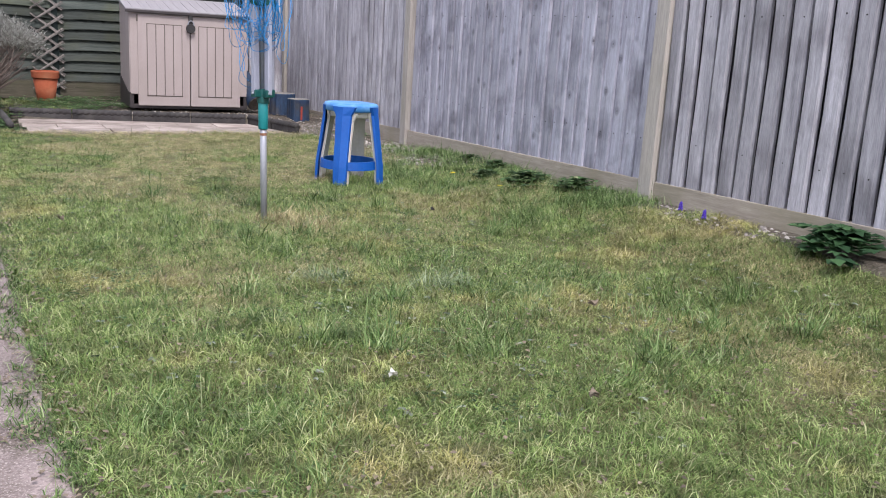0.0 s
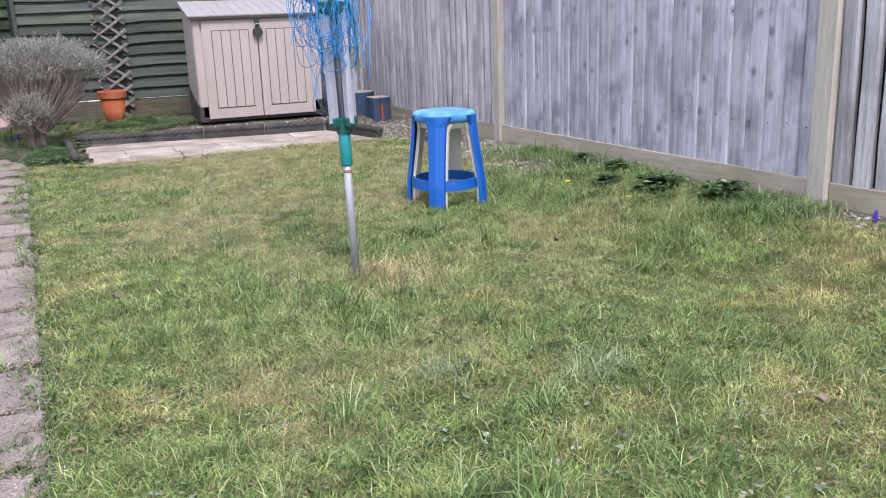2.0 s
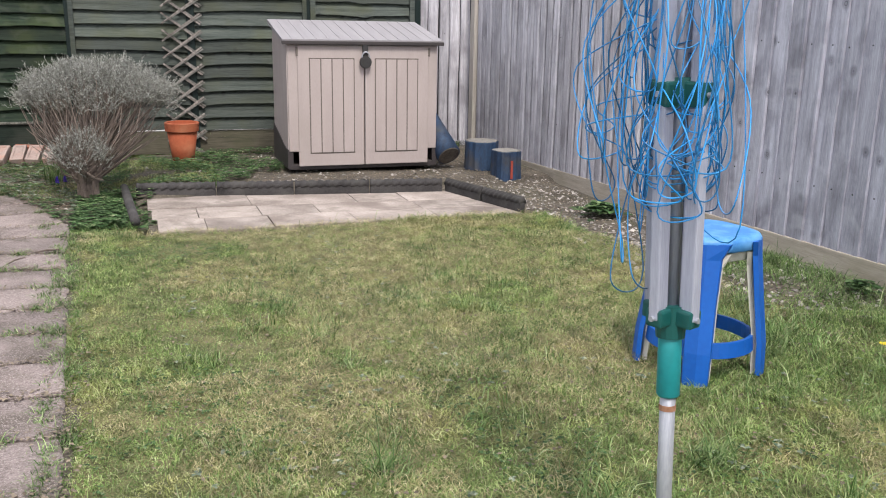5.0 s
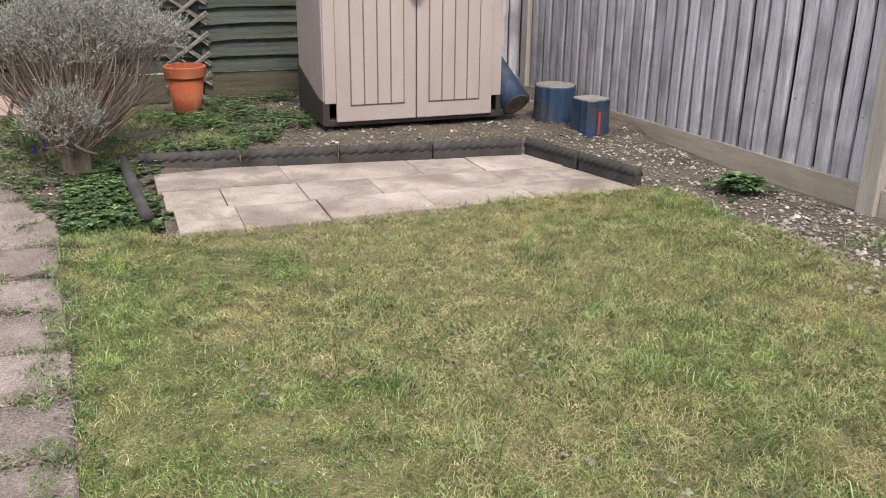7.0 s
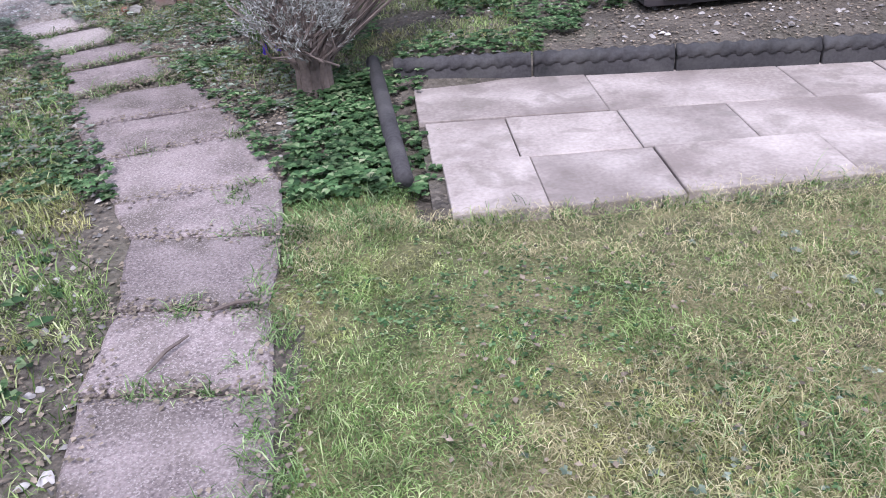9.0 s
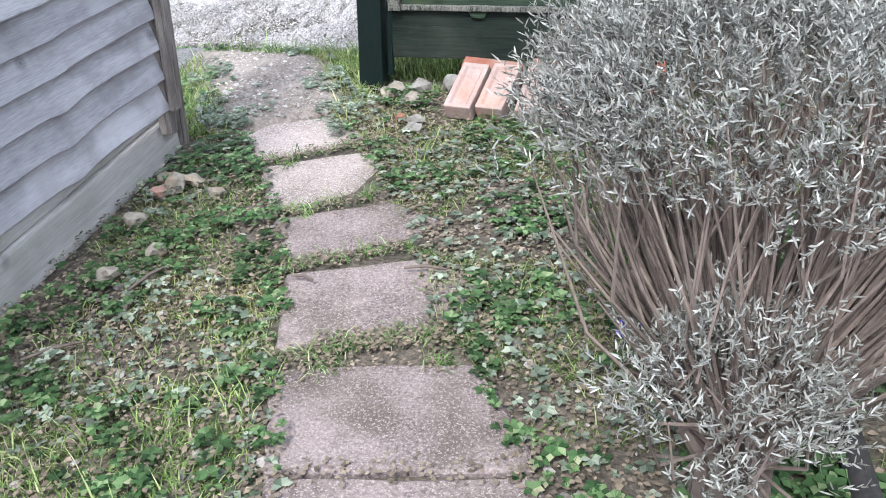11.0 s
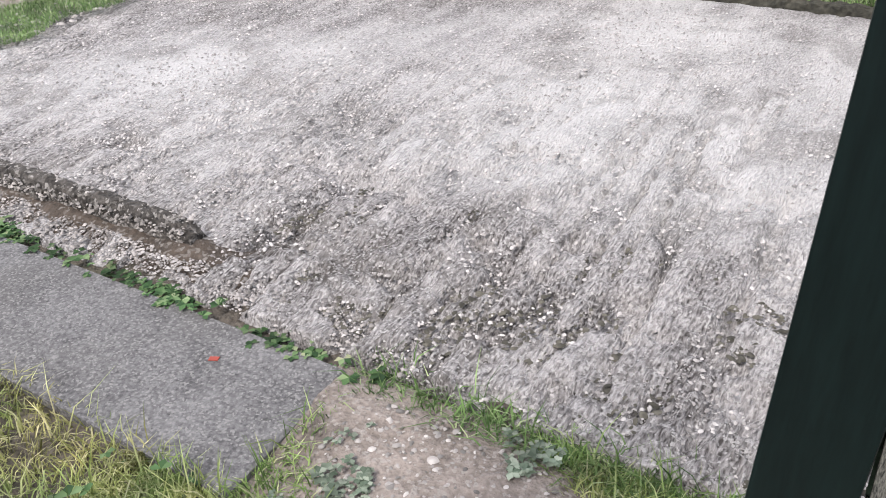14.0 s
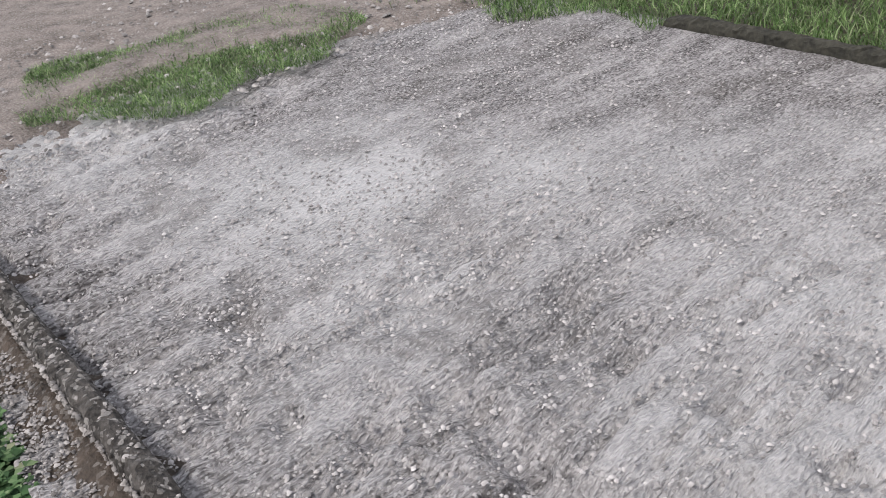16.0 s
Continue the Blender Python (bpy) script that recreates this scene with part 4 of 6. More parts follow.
    add_tube(bm, [(0.0, -0.06, 0.85), (0.0, -0.085, 0.85)], [0.05, 0.046], 18)
    part("padlock", bm, BLACK, hs, "round black padlock")
    pts = [(0.032 * math.cos(a), -0.074, 0.885 + 0.045 * math.sin(a)) for a in np.linspace(0, math.pi, 9)]
    part("shackle", tube(pts, 0.006, 8), GALV, hs)
    return root


storage_box()


# ---- rotary washing line ----
def airer():
    root = thing("rotary_airer", (1.358, 4.786, 0.0), "folded rotary washing line with tangled blue cord in the lawn", "washing line")
    top = Vector((0.003, 0.144, 1.85))

    def on_axis(z):
        return Vector((0.0, 0.0, 0.0)) + top * (z / 1.85)
    smooth(part("ground_pole", tube([on_axis(-0.05), on_axis(0.62)], 0.0165, 16), GALV, root, "grey galvanised ground pole"))
    part("rust_ring", tube([on_axis(0.425), on_axis(0.437)], 0.0182, 16), RUST, root)
    smooth(part("sleeve", tube([on_axis(0.455), on_axis(0.46), on_axis(0.59), on_axis(0.6)], [0.021, 0.0245, 0.0245, 0.021], 18), TEAL, root, "teal plastic sleeve"))
    hub = bmesh.new()
    add_tube(hub, [on_axis(0.585), on_axis(0.655)], [0.03, 0.036], 16)
    for k in range(4):
        a = radians(20 + 90 * k)
        add_box(hub, on_axis(0.635) + Vector((0.038 * math.cos(a), 0.038 * math.sin(a), 0)), (0.045, 0.040, 0.038), 0.006, pose(0, 0, 0, 0, 0, math.degrees(a)))
    part("lower_hub", hub, DARK_TEAL, root, "dark green plastic arm hub")
    up = bmesh.new()
    add_tube(up, [on_axis(1.055), on_axis(1.115)], [0.034, 0.034], 16)
    for k in range(4):
        a = radians(20 + 90 * k)
        add_box(up, on_axis(1.085) + Vector((0.042 * math.cos(a), 0.042 * math.sin(a), 0)), (0.05, 0.042, 0.05), 0.006, pose(0, 0, 0, 0, 0, math.degrees(a)))
    part("upper_hub", up, DARK_TEAL, root, "dark green plastic sliding hub")
    smooth(part("mast", tube([on_axis(0.6), on_axis(1.85)], 0.0155, 14), ALU, root))
    arms = []
    for k in range(4):
        a = radians(20 + 90 * k)
        out = Vector((math.cos(a), math.sin(a), 0))
        p0, p1 = on_axis(0.63) + out * 0.044, on_axis(1.82) + out * 0.055
        d = (p1 - p0)
        m = d.to_track_quat("Z", "Y").to_matrix().to_4x4()
        arm = part("arm", box((0, 0, 0), (0.036, 0.024, d.length), 0.004, None), ALU, root, "flat grey aluminium arm")
        arm.matrix_basis = Matrix.Translation((p0 + p1) / 2) @ m @ pose(0, 0, 0, 0, 0, 20 + 90 * k)
        arms.append((p0, p1, out))
        st0, st1 = on_axis(1.085) + out * 0.055, on_axis(1.62) + out * 0.055
        part("strut", tube([st0, st1], 0.008, 8), ALU, root)
        for z in (0.635, 1.085):
            bolts = bmesh.new()
            c = on_axis(z) + out * (0.060 if z < 1 else 0.067)
            add_tube(bolts, [c, c + out * 0.008], 0.006, 8)
            part("bolt", bolts, GALV, root)
    r = random.Random(3)
    for k in range(64):
        # loops sag outside the arms, from one hole to one on the next arm
        i = r.randrange(4)
        j = (i + r.choice((0, 1, 1, 3))) % 4
        za, zb = r.uniform(0.98, 1.78), r.uniform(0.95, 1.75)
        pa = arms[i][0].lerp(arms[i][1], (za - 0.63) / 1.19) + arms[i][2] * 0.014
        pb = arms[j][0].lerp(arms[j][1], (zb - 0.63) / 1.19) + arms[j][2] * 0.014
        side_dir = (arms[i][2] + arms[j][2])
        if side_dir.length < 0.2:
            side_dir = arms[i][2].cross(Vector((0, 0, 1)))
        side_dir.normalize()
        if r.random() < 0.45:
            side_dir = (side_dir + Vector((-0.9, 0.35, 0))).normalized()
        side_dir = pose(0, 0, 0, 0, 0, r.uniform(-50, 50)).to_3x3() @ side_dir
        low = min(za, zb) - r.uniform(0.10, 0.52)
        low = max(low, (0.68 if r.random() < 0.2 else 0.84) + r.uniform(0, 0.16))
        spread = r.uniform(0.02, 0.13) * (1.5 if r.random() < 0.25 else 0.85)
        mid = on_axis(low) + side_dir * spread
        q1 = pa.lerp(mid, 0.45) + side_dir * (spread * r.uniform(0.3, 0.75))
        q2 = pb.lerp(mid, 0.45) + side_dir * (spread * r.uniform(0.3, 0.75)) + Vector((r.uniform(-0.03, 0.03), r.uniform(-0.03, 0.03), 0))
        side_step = Vector((-side_dir.y, side_dir.x, 0)) * r.uniform(0.025, 0.085)
        ctrl = [pa, q1, mid - side_step, mid + side_step, q2, pb]
        pts = []
        ext = [ctrl[0]] + ctrl + [ctrl[-1]]
        for s in range(len(ctrl) - 1):
            a0, a1, a2, a3 = ext[s:s + 4]
            for u in (0, 0.125, 0.25, 0.375, 0.5, 0.625, 0.75, 0.875):
                pts.append(0.5 * ((2 * a1) + (a2 - a0) * u + (2 * a0 - 5 * a1 + 4 * a2 - a3) * u * u + (3 * a1 - a0 - 3 * a2 + a3) * u ** 3))
        pts.append(ctrl[-1])
        smooth(part("cord", tube(pts, 0.0016, 5), CORD, root, "thin blue plastic line cord"))
    return root


airer()


# ---- stacked stools ----
def stool(name, at, rz, mat, top_mat, label, wide, high, with_ring):
    root = thing(name, at, label, "stool", "stacked stools", rz=rz)
    n = 32

    def outline(rad, z, power=3.2):
        pts = []
        for k in range(n):
            a = k * 2 * math.pi / n
            c, s = math.cos(a), math.sin(a)
            f = (abs(c) ** power + abs(s) ** power) ** (-1 / power)
            pts.append((rad * f * c, rad * f * s, z))
        return pts
    bm = bmesh.new()
    R = wide / 2
    add_rings(bm, [outline(R - 0.010, high - 0.055), outline(R - 0.004, high - 0.05), outline(R, high - 0.018), outline(R - 0.008, high - 0.004), outline(R - 0.025, high), outline(R * 0.6, high - 0.002), outline(R * 0.08, high - 0.004)])
    smooth(part("seat", bm, top_mat, root))
    foot = R + 0.055
    for k in range(4):
        a = radians(45 + 90 * k)
        o = Vector((math.cos(a), math.sin(a), 0))
        t = Vector((-o.y, o.x, 0))
        bm = bmesh.new()
        rings = []
        for z, rad, w in ((high - 0.02, R * 1.0, 0.085), (high - 0.075, R * 1.03, 0.056), (high * 0.55, R + 0.026, 0.050), (0.12, R + 0.05, 0.049), (0.0, foot, 0.046)):
            c = o * rad + Vector((0, 0, z))
            rings.append([c + t * w - o * 0.012, c + t * w * 0.9 + o * 0.006, c + o * 0.022, c - t * w * 0.9 + o * 0.006, c - t * w - o * 0.012, c - o * 0.004])
        add_rings(bm, rings)
        part("leg", bm, mat, root)
    if with_ring:
        bm = bmesh.new()
        rr = R + 0.030
        rings = []
        for z, d in ((0.095, 0.0), (0.150, -0.006), (0.150, -0.018), (0.095, -0.013)):
            rings.append(outline(rr + d, z, 2.1))
        add_rings(bm, rings + [rings[0]], True, False)
        part("foot_ring", bm, mat, root)
    return root


stool("stool", (2.26, 5.945, -0.005), 8, BLUE, BLUE_TOP, "blue plastic stool stacked over a white one on the lawn", 0.325, 0.525, True)
inner = stool("stool", (2.273, 5.955, -0.005), 8, WHITE, WHITE, "off-white plastic stool nested under a blue one", 0.285, 0.485, False)


# ---- corner of logs and stumps ----
def stump(at, rad, high, mats, label, rz, square=False, lean=(0, 0)):
    root = thing("painted_stump", at, label, "stump", "painted stumps in the corner", rz=rz)
    n = 28
    r = random.Random(int(at[0] * 1000))
    wob = [1 + r.uniform(-0.05, 0.05) for _ in range(n)]

    def ring(s, z):
        pts = []
        for k in range(n):
            a = k * 2 * math.pi / n
            f = (abs(math.cos(a)) ** 5 + abs(math.sin(a)) ** 5) ** -0.2 if square else 1
            pts.append((rad * s * wob[k] * f * math.cos(a), rad * s * wob[k] * f * math.sin(a), z))
        return pts
    bm = bmesh.new()
    add_rings(bm, [ring(1.03, 0), ring(1.0, high * 0.3), ring(0.98, high * 0.7), ring(0.98, high - 0.006), ring(0.955, high)])
    part("trunk", bm, mats[0], root)
    bm = bmesh.new()
    add_rings(bm, [ring(0.95, high - 0.004), ring(0.93, high + 0.006), ring(0.3, high + 0.003)])
    part("sawn_top", bm, mats[1], root)
    return root


stump((3.10, 10.30, 0.04), 0.145, 0.24, (BLUE_PAINT, STUMP_TOP), "round blue-painted log stump with a grey sawn top", 10)
st2 = stump((3.17, 9.92, 0.0), 0.105, 0.245, (BLUE_PAINT, STUMP_TOP), "square dark blue painted block with red paint runs", 12, True)
part("paint_run", box((-0.02, -0.112, 0.10), (0.022, 0.004, 0.15), 0.001), RED_PAINT, st2)
lg = thing("log", (2.83, 10.42, 0.14), "blue-painted log leaning against the storage box", "log")
ends = [Vector((-0.02, -0.10, 0.02)), Vector((-0.10, 0.24, 0.30))]
smooth(part("bark", tube([ends[0], ends[0].lerp(ends[1], 0.4), ends[1]], [0.105, 0.10, 0.09], 22), BLUE_PAINT, lg))
dv = (ends[0] - ends[1]).normalized()
part("cut_end", tube([ends[0], ends[0] + dv * 0.006], [0.094, 0.09], 22), LOG_END, lg, "dark weathered cut end")


# ---- terracotta pot ----
pot = thing("plant_pot", (0.68, 11.22, 0.045), "plain terracotta plant pot on the bed", "plant pot")
smooth(part("body", lathe([(0.085, 0), (0.09, 0.004), (0.128, 0.27), (0.118, 0.27), (0.08, 0.03)], 28), TERRA, pot))
part("rim", lathe([(0.128, 0.265), (0.141, 0.268), (0.147, 0.335), (0.140, 0.343), (0.126, 0.341), (0.12, 0.29)], 28), TERRA, pot)
part("compost", lathe([(0.12, 0.27), (0.1, 0.285), (0.02, 0.29)], 20), LITTER, pot)

# ---- trellis ----
tr = thing("trellis", (0, 0, 0), "narrow grey concertina trellis fixed to the fence", "trellis")
for k in range(12):
    z0 = 0.02 + k * 0.15
    for s, dy in ((1, -0.075), (-1, -0.062)):
        ln = math.hypot(0.34, 0.25)
        sl = part("slat", box((0, 0, 0), (ln, 0.010, 0.016), 0.002), GREY_POST, tr)
        sl.matrix_basis = pose(0.745, BACK_Y + dy, z0 + 0.11, 0, -s * math.degrees(math.atan2(0.25, 0.34)), 0)
        ln = math.hypot(0.33, 0.22)
        sl = part("slat", box((0, 0, 0), (ln, 0.010, 0.013), 0.002), TRELLIS, tr)
        sl.matrix_basis = pose(0.765, BACK_Y + dy, z0 + 0.11, 0, -s * math.degrees(math.atan2(0.22, 0.33)), 0)

# ---- bricks by the gate ----
def brick_mesh(size, frog):
    bm = bmesh.new()
    a, b, c = size
    add_box(bm, (0, 0, 0), size, 0.005)
    if frog:
        bm.faces.ensure_lookup_table()
        top = max((f for f in bm.faces if f.normal.z > 0.9), key=lambda f: f.calc_area())
        bmesh.ops.inset_region(bm, faces=[top], thickness=0.018, depth=0.0)
        bmesh.ops.inset_region(bm, faces=[top], thickness=0.012, depth=-0.010)
    return bm


rb = random.Random(21)
for x in (-0.925, -0.81, -0.66, -0.54, -0.41):
    ob = part("brick", brick_mesh((0.108, 0.235, 0.068), True), BRICK_PINK)
    ob.matrix_basis = pose(x + rb.uniform(-0.004, 0.004), 11.60 + rb.uniform(-0.012, 0.012), 0.082 + rb.uniform(0, 0.006), 24, rb.uniform(-3, 3), rb.uniform(-12, -5))
    tagged(ob, "pale pink frogged brick leaning on another brick", "brick", "loose bricks by the fence")
for k in range(3):
    ob = part("brick", brick_mesh((0.235, 0.07, 0.108), False), BRICK_RED)
    ob.matrix_basis = pose(-0.86 + k * 0.27, 11.745, 0.105 + rb.uniform(-0.01, 0.01), 12, rb.uniform(-2, 4), rb.uniform(-6, 3))
    tagged(ob, "red perforated brick with old mortar behind pale bricks", "brick", "loose bricks by the fence")
    # no holes are cut: dark discs put their shade on the brick face
    for q in (-0.07, 0.0, 0.07):
        part("perforation", tube([(q, -0.034, 0.012), (q, -0.0358, 0.012)], 0.014, 12), MUD_AND_HOLES, ob, "dark disc on the brick painting the shade of a hole")


def stone_mesh(rad, seed, flat=0.7):
    r = random.Random(seed)
    bm = bmesh.new()
    bmesh.ops.create_icosphere(bm, subdivisions=2, radius=rad)
    off = Vector((r.uniform(0, 50), r.uniform(0, 50), r.uniform(0, 50)))
    for v in bm.verts:
        v.co *= 0.8 + 0.75 * noise.noise(v.co / rad * 0.9 + off)
        v.co.z *= flat
    return bm


FLINT, LUMP, BIT = "pale flint lying among weeds", "grey mortar lump leaning by the fence", "small orange brick fragment in weeds"
for x, y, rad, mt, nm, lab in ((-1.28, 11.74, 0.05, CHALK, "rock", "pale broken flint by the green post"), (-1.17, 11.79, 0.058, MORTAR, "rock", LUMP), (-1.04, 11.83, 0.06, MORTAR, "rock", LUMP),
                               (-1.17, 11.655, 0.048, CHALK, "rock", "pale broken flint by the green post"), (-1.176, 11.50, 0.027, BRICK_RED, "brick_fragment", BIT),
                               (-1.10, 11.465, 0.036, MORTAR, "rock", FLINT), (-1.098, 11.40, 0.04, MORTAR, "rock", FLINT), (-1.825, 10.87, 0.035, CHALK, "rock", FLINT),
                               (-1.766, 10.82, 0.05, CHALK, "rock", FLINT), (-1.738, 10.89, 0.04, CHALK, "rock", FLINT), (-1.80, 10.79, 0.036, BRICK_PINK, "brick_fragment", BIT),
                               (-1.60, 10.81, 0.032, CHALK, "rock", FLINT), (-1.783, 10.60, 0.045, CHALK, "rock", FLINT), (-1.617, 10.43, 0.042, CHALK, "rock", FLINT), (-1.689, 10.29, 0.040, CHALK, "rock", FLINT)):
    ob = part(nm, stone_mesh(rad, int(x * -1000)), mt)
    ob.matrix_basis = pose(x, y, rad * 0.42, rb.uniform(-20, 20), rb.uniform(-20, 20), rb.uniform(0, 360))
    tagged(ob, lab, nm.replace("_", " "), "loose stones by the gateway")


# ---- grass, weeds and gravel ----
def scatter(n, x0, x1, y0, y1, keep):
    """Random places on the plan that pass the test."""
    x, y = rng.uniform(x0, x1, n), rng.uniform(y0, y1, n)
    ok = keep(x, y)
    return x[ok], y[ok]


def blades(name, x, y, length, width, lean, material, label, category="grass", z=None, parent=None, kite=False):
    """Bent tapering blades at the places x, y: one mesh."""
    n = len(x)
    a = 9.0 * value_noise(x * 3.5, y * 3.5, 90) + 5.0 * value_noise(x * 11, y * 11, 94) + rng.normal(0, 1.7, n)
    ln = length * rng.lognormal(-0.05, 0.38, n)
    le = np.clip(lean + rng.normal(0, 0.25, n), 0.05, 1.35)
    w = width * rng.uniform(0.7, 1.3, n)
    base = np.stack([x, y, (ground_height(x, y) - 0.004) if z is None else z], 1)
    out = np.stack([np.cos(a), np.sin(a), np.zeros(n)], 1)
    b = a + math.pi / 2 + rng.normal(0, 0.5, n)
    across = np.stack([np.cos(b), np.sin(b), np.zeros(n)], 1)
    up = np.array([0, 0, 1.0])

    def at(f, bend):
        ang = le * bend
        return base + (out * np.sin(ang)[:, None] + up * np.cos(ang)[:, None]) * (ln * f)[:, None]
    mid, tip = at(0.55, 0.7), at(1.0, 1.15)
    hw = (w / 2)[:, None]
    if kite:
        i = np.arange(n) * 4
        v = np.stack([base, mid + across * hw, tip, mid - across * hw], 1).reshape(-1, 3)
        return tagged(raw_mesh(name, v, np.stack([i, i + 1, i + 2, i + 3], 1), [], material, parent), label, category, kind="stuff")
    v = np.stack([base - across * hw, base + across * hw, mid + across * hw * 0.8, mid - across * hw * 0.8, tip], 1).reshape(-1, 3)
    i = np.arange(n) * 5
    ob = raw_mesh(name, v, np.stack([i, i + 1, i + 2, i + 3], 1), np.stack([i + 3, i + 2, i + 4], 1), material, parent)
    return tagged(ob, label, category, kind="stuff") if label else ob


def lawn(x, y):
    edge = path_right(y) + 0.03 * (value_noise(x * 3, y * 6, 41) - 0.4)
    front = np.where(x < 0.31, 8.98, PATIO_FRONT) + 0.05 * (value_noise(x * 5, y * 0, 42) - 0.3)
    bed = 3.42 - 0.55 * np.clip((y - 5.9) / 0.8, 0, 1) + 0.35 * (value_noise(x * 0, y * 1.6, 43) - 0.5)
    inside = (x > edge) & (y < front) & (x < bed)
    return inside & (rng.random(len(x)) < 0.72 + 0.28 * value_noise(x * 2.2, y * 2.2, 44))


def tall(x, y):
    """How long the grass grows: slow swells and hand-wide tussocks."""
    return (1 - 0.6 * np.clip((y - 4.5) / 2.0, 0, 1)) * 0.45 + 0.55 * value_noise(x * 1.3, y * 1.3, 45) + 0.9 * np.clip(value_noise(x * 6.5, y * 6.5, 46) - 0.35, 0, 1) + 0.5 * np.clip(value_noise(x * 15, y * 15, 49) - 0.5, 0, 1)



gx, gy = scatter(900000, -0.2, 3.55, 1.4, 9.0, lawn)
blades("lawn", gx, gy, 0.036 * tall(gx, gy), 0.0025, 1.0, GRASS, "short patchy green lawn with dry straw-coloured patches", "lawn", kite=True)
gx, gy = scatter(90000, -0.4, 3.4, -2.0, 1.4, lambda x, y: (x > path_right(y)) & (x < 3.2))
blades("lawn", gx, gy, 0.04, 0.004, 0.75, GRASS, "short patchy green lawn with dry straw-coloured patches", "lawn")


STRAW = foliage("straw_blades", [(0.0, (0.20, 0.175, 0.09)), (0.6, (0.37, 0.32, 0.175)), (1.0, (0.50, 0.445, 0.29))], clump=9.0)
gx, gy = scatter(270000, -0.1, 3.3, 1.4, 8.75, lambda x, y: lawn(x, y) & (value_noise(x * 1.6, y * 1.6, 47) * 0.75 + value_noise(x * 5, y * 5, 48) * 0.35 + 0.07 * np.clip(y - 5.0, -2.2, 3.0) - 0.35 * np.clip(0.9 - x, 0, 1) > 0.57))
blades("thatch", gx, gy, 0.033, 0.0017, 1.36, STRAW, "dry straw-coloured thatch lying in the lawn", "grass", z=ground_height(gx, gy) + 0.007 + 0.008 * np.clip(gy - 4.5, 0, 1.5), kite=True)


def tufts(places, per, length, spread, lean=0.5, width=0.0042):
    xs, ys = [], []
    for px, py, s in places:
        xs.append(px + rng.normal(0, spread * s, int(per * s)))
        ys.append(py + rng.normal(0, spread * s, int(per * s)))
    x, y = np.concatenate(xs), np.concatenate(ys)
    return x, y


rt = random.Random(31)
clumps = [(rt.uniform(0.4, 2.9), rt.uniform(1.8, 8.2), rt.uniform(0.5, 1.5)) for _ in range(110)]
clumps += [(rt.uniform(2.6, 3.45), rt.uniform(4.2, 7.0), rt.uniform(0.9, 1.9)) for _ in range(60)]
clumps += [(rt.uniform(3.15, 3.5), rt.uniform(4.3, 7.6), rt.uniform(1.0, 2.0)) for _ in range(40)]
clumps += [(rt.uniform(1.6, 2.9), rt.uniform(2.2, 3.6), rt.uniform(0.9, 1.5)) for _ in range(18)]
x, y = tufts(clumps, 130, 0.1, 0.055)
blades("grass_tufts", x, y, 0.062, 0.0030, 0.95, TUFT, "longer green grass tufts in the lawn")
x, y = tufts([(1.69, 3.48, 1.0), (1.78, 3.44, 0.8), (1.62, 3.40, 0.7), (1.25, 3.64, 0.7), (1.33, 3.60, 0.6)], 150, 0.1, 0.045)
blades("grass_tufts", x, y, 0.075, 0.0032, 1.1, FROST, "pale blue-green tussocks in the lawn")
big = [(rt.uniform(0.9, 2.9), rt.uniform(2.3, 5.6), rt.uniform(0.6, 1.2)) for _ in range(16)]
x, y = tufts(big, 110, 0.1, 0.035)
blades("grass_tufts", x, y, 0.105, 0.0036, 0.85, TUFT, "coarse pale green clumps standing above the lawn")
x, y = tufts([(1.36 + rt.uniform(-0.18, 0.25), 4.7 + rt.uniform(-0.22, 0.12), 1.0) for _ in range(9)], 150, 0.08, 0.07)
blades("dry_grass", x, y, 0.06, 0.0035, 0.9, STRAW, "dry straw-coloured grass round the washing line pole")
ragged = [(float(path_right(np.array(v))) + rt.uniform(-0.09, 0.015), v, rt.uniform(0.25, 0.85)) for v in np.arange(1.3, 9.0, 0.075)]
for a, b in JOINTS:
    for again in range(rt.choice((0, 1, 1, 2, 3))):
        u = rt.random()
        ragged.append((a[0] + (b[0] - a[0]) * u, a[1] + (b[1] - a[1]) * u, rt.uniform(0.25, 0.75)))
ragged += [(-0.16 + rt.uniform(-0.09, 0.09), 8.70 + rt.uniform(-0.03, 0.03), 0.9) for _ in range(4)] + [(rt.uniform(-0.05, 0.3), rt.uniform(8.62, 8.95), 0.7) for _ in range(14)]
for a, b, n in (((-1.57, 11.06), (-1.22, 11.28), 9), ((-1.375, 10.71), (-1.05, 10.885), 7), ((-1.205, 10.43), (-0.88, 10.60), 9), ((-0.88, 10.58), (-0.66, 10.50), 6), ((-1.08, 10.03), (-0.60, 10.25), 9)):
    for k in range(n):
        u = (k + rt.random()) / n
        ragged.append((a[0] + (b[0] - a[0]) * u, a[1] + (b[1] - a[1]) * u, rt.uniform(0.15, 0.35)))
ragged += [(-0.62, 10.18, 0.5), (-0.70, 10.20, 0.7), (-0.80, 10.17, 0.5), (-0.92, 10.12, 0.4), (-1.25, 10.73, 0.3), (-1.10, 10.90, 0.3), (-1.45, 11.06, 0.3)]
x, y = tufts(ragged, 120, 0.05, 0.04)
blades("grass_tufts", x, y, 0.036, 0.0030, 1.05, TUFT, "ragged grass growing over the path edges", z=ground_height(x, y) + 0.01)
x, y = tufts([(0.3 + 2.3 * k / 22, PATIO_FRONT - 0.01 + rt.uniform(-0.03, 0.02), rt.uniform(0.15, 0.45)) for k in range(23)], 80, 0.05, 0.05)
blades("grass_tufts", x, y, 0.042, 0.0032, 0.85, TUFT, "ragged grass along the patio edge")

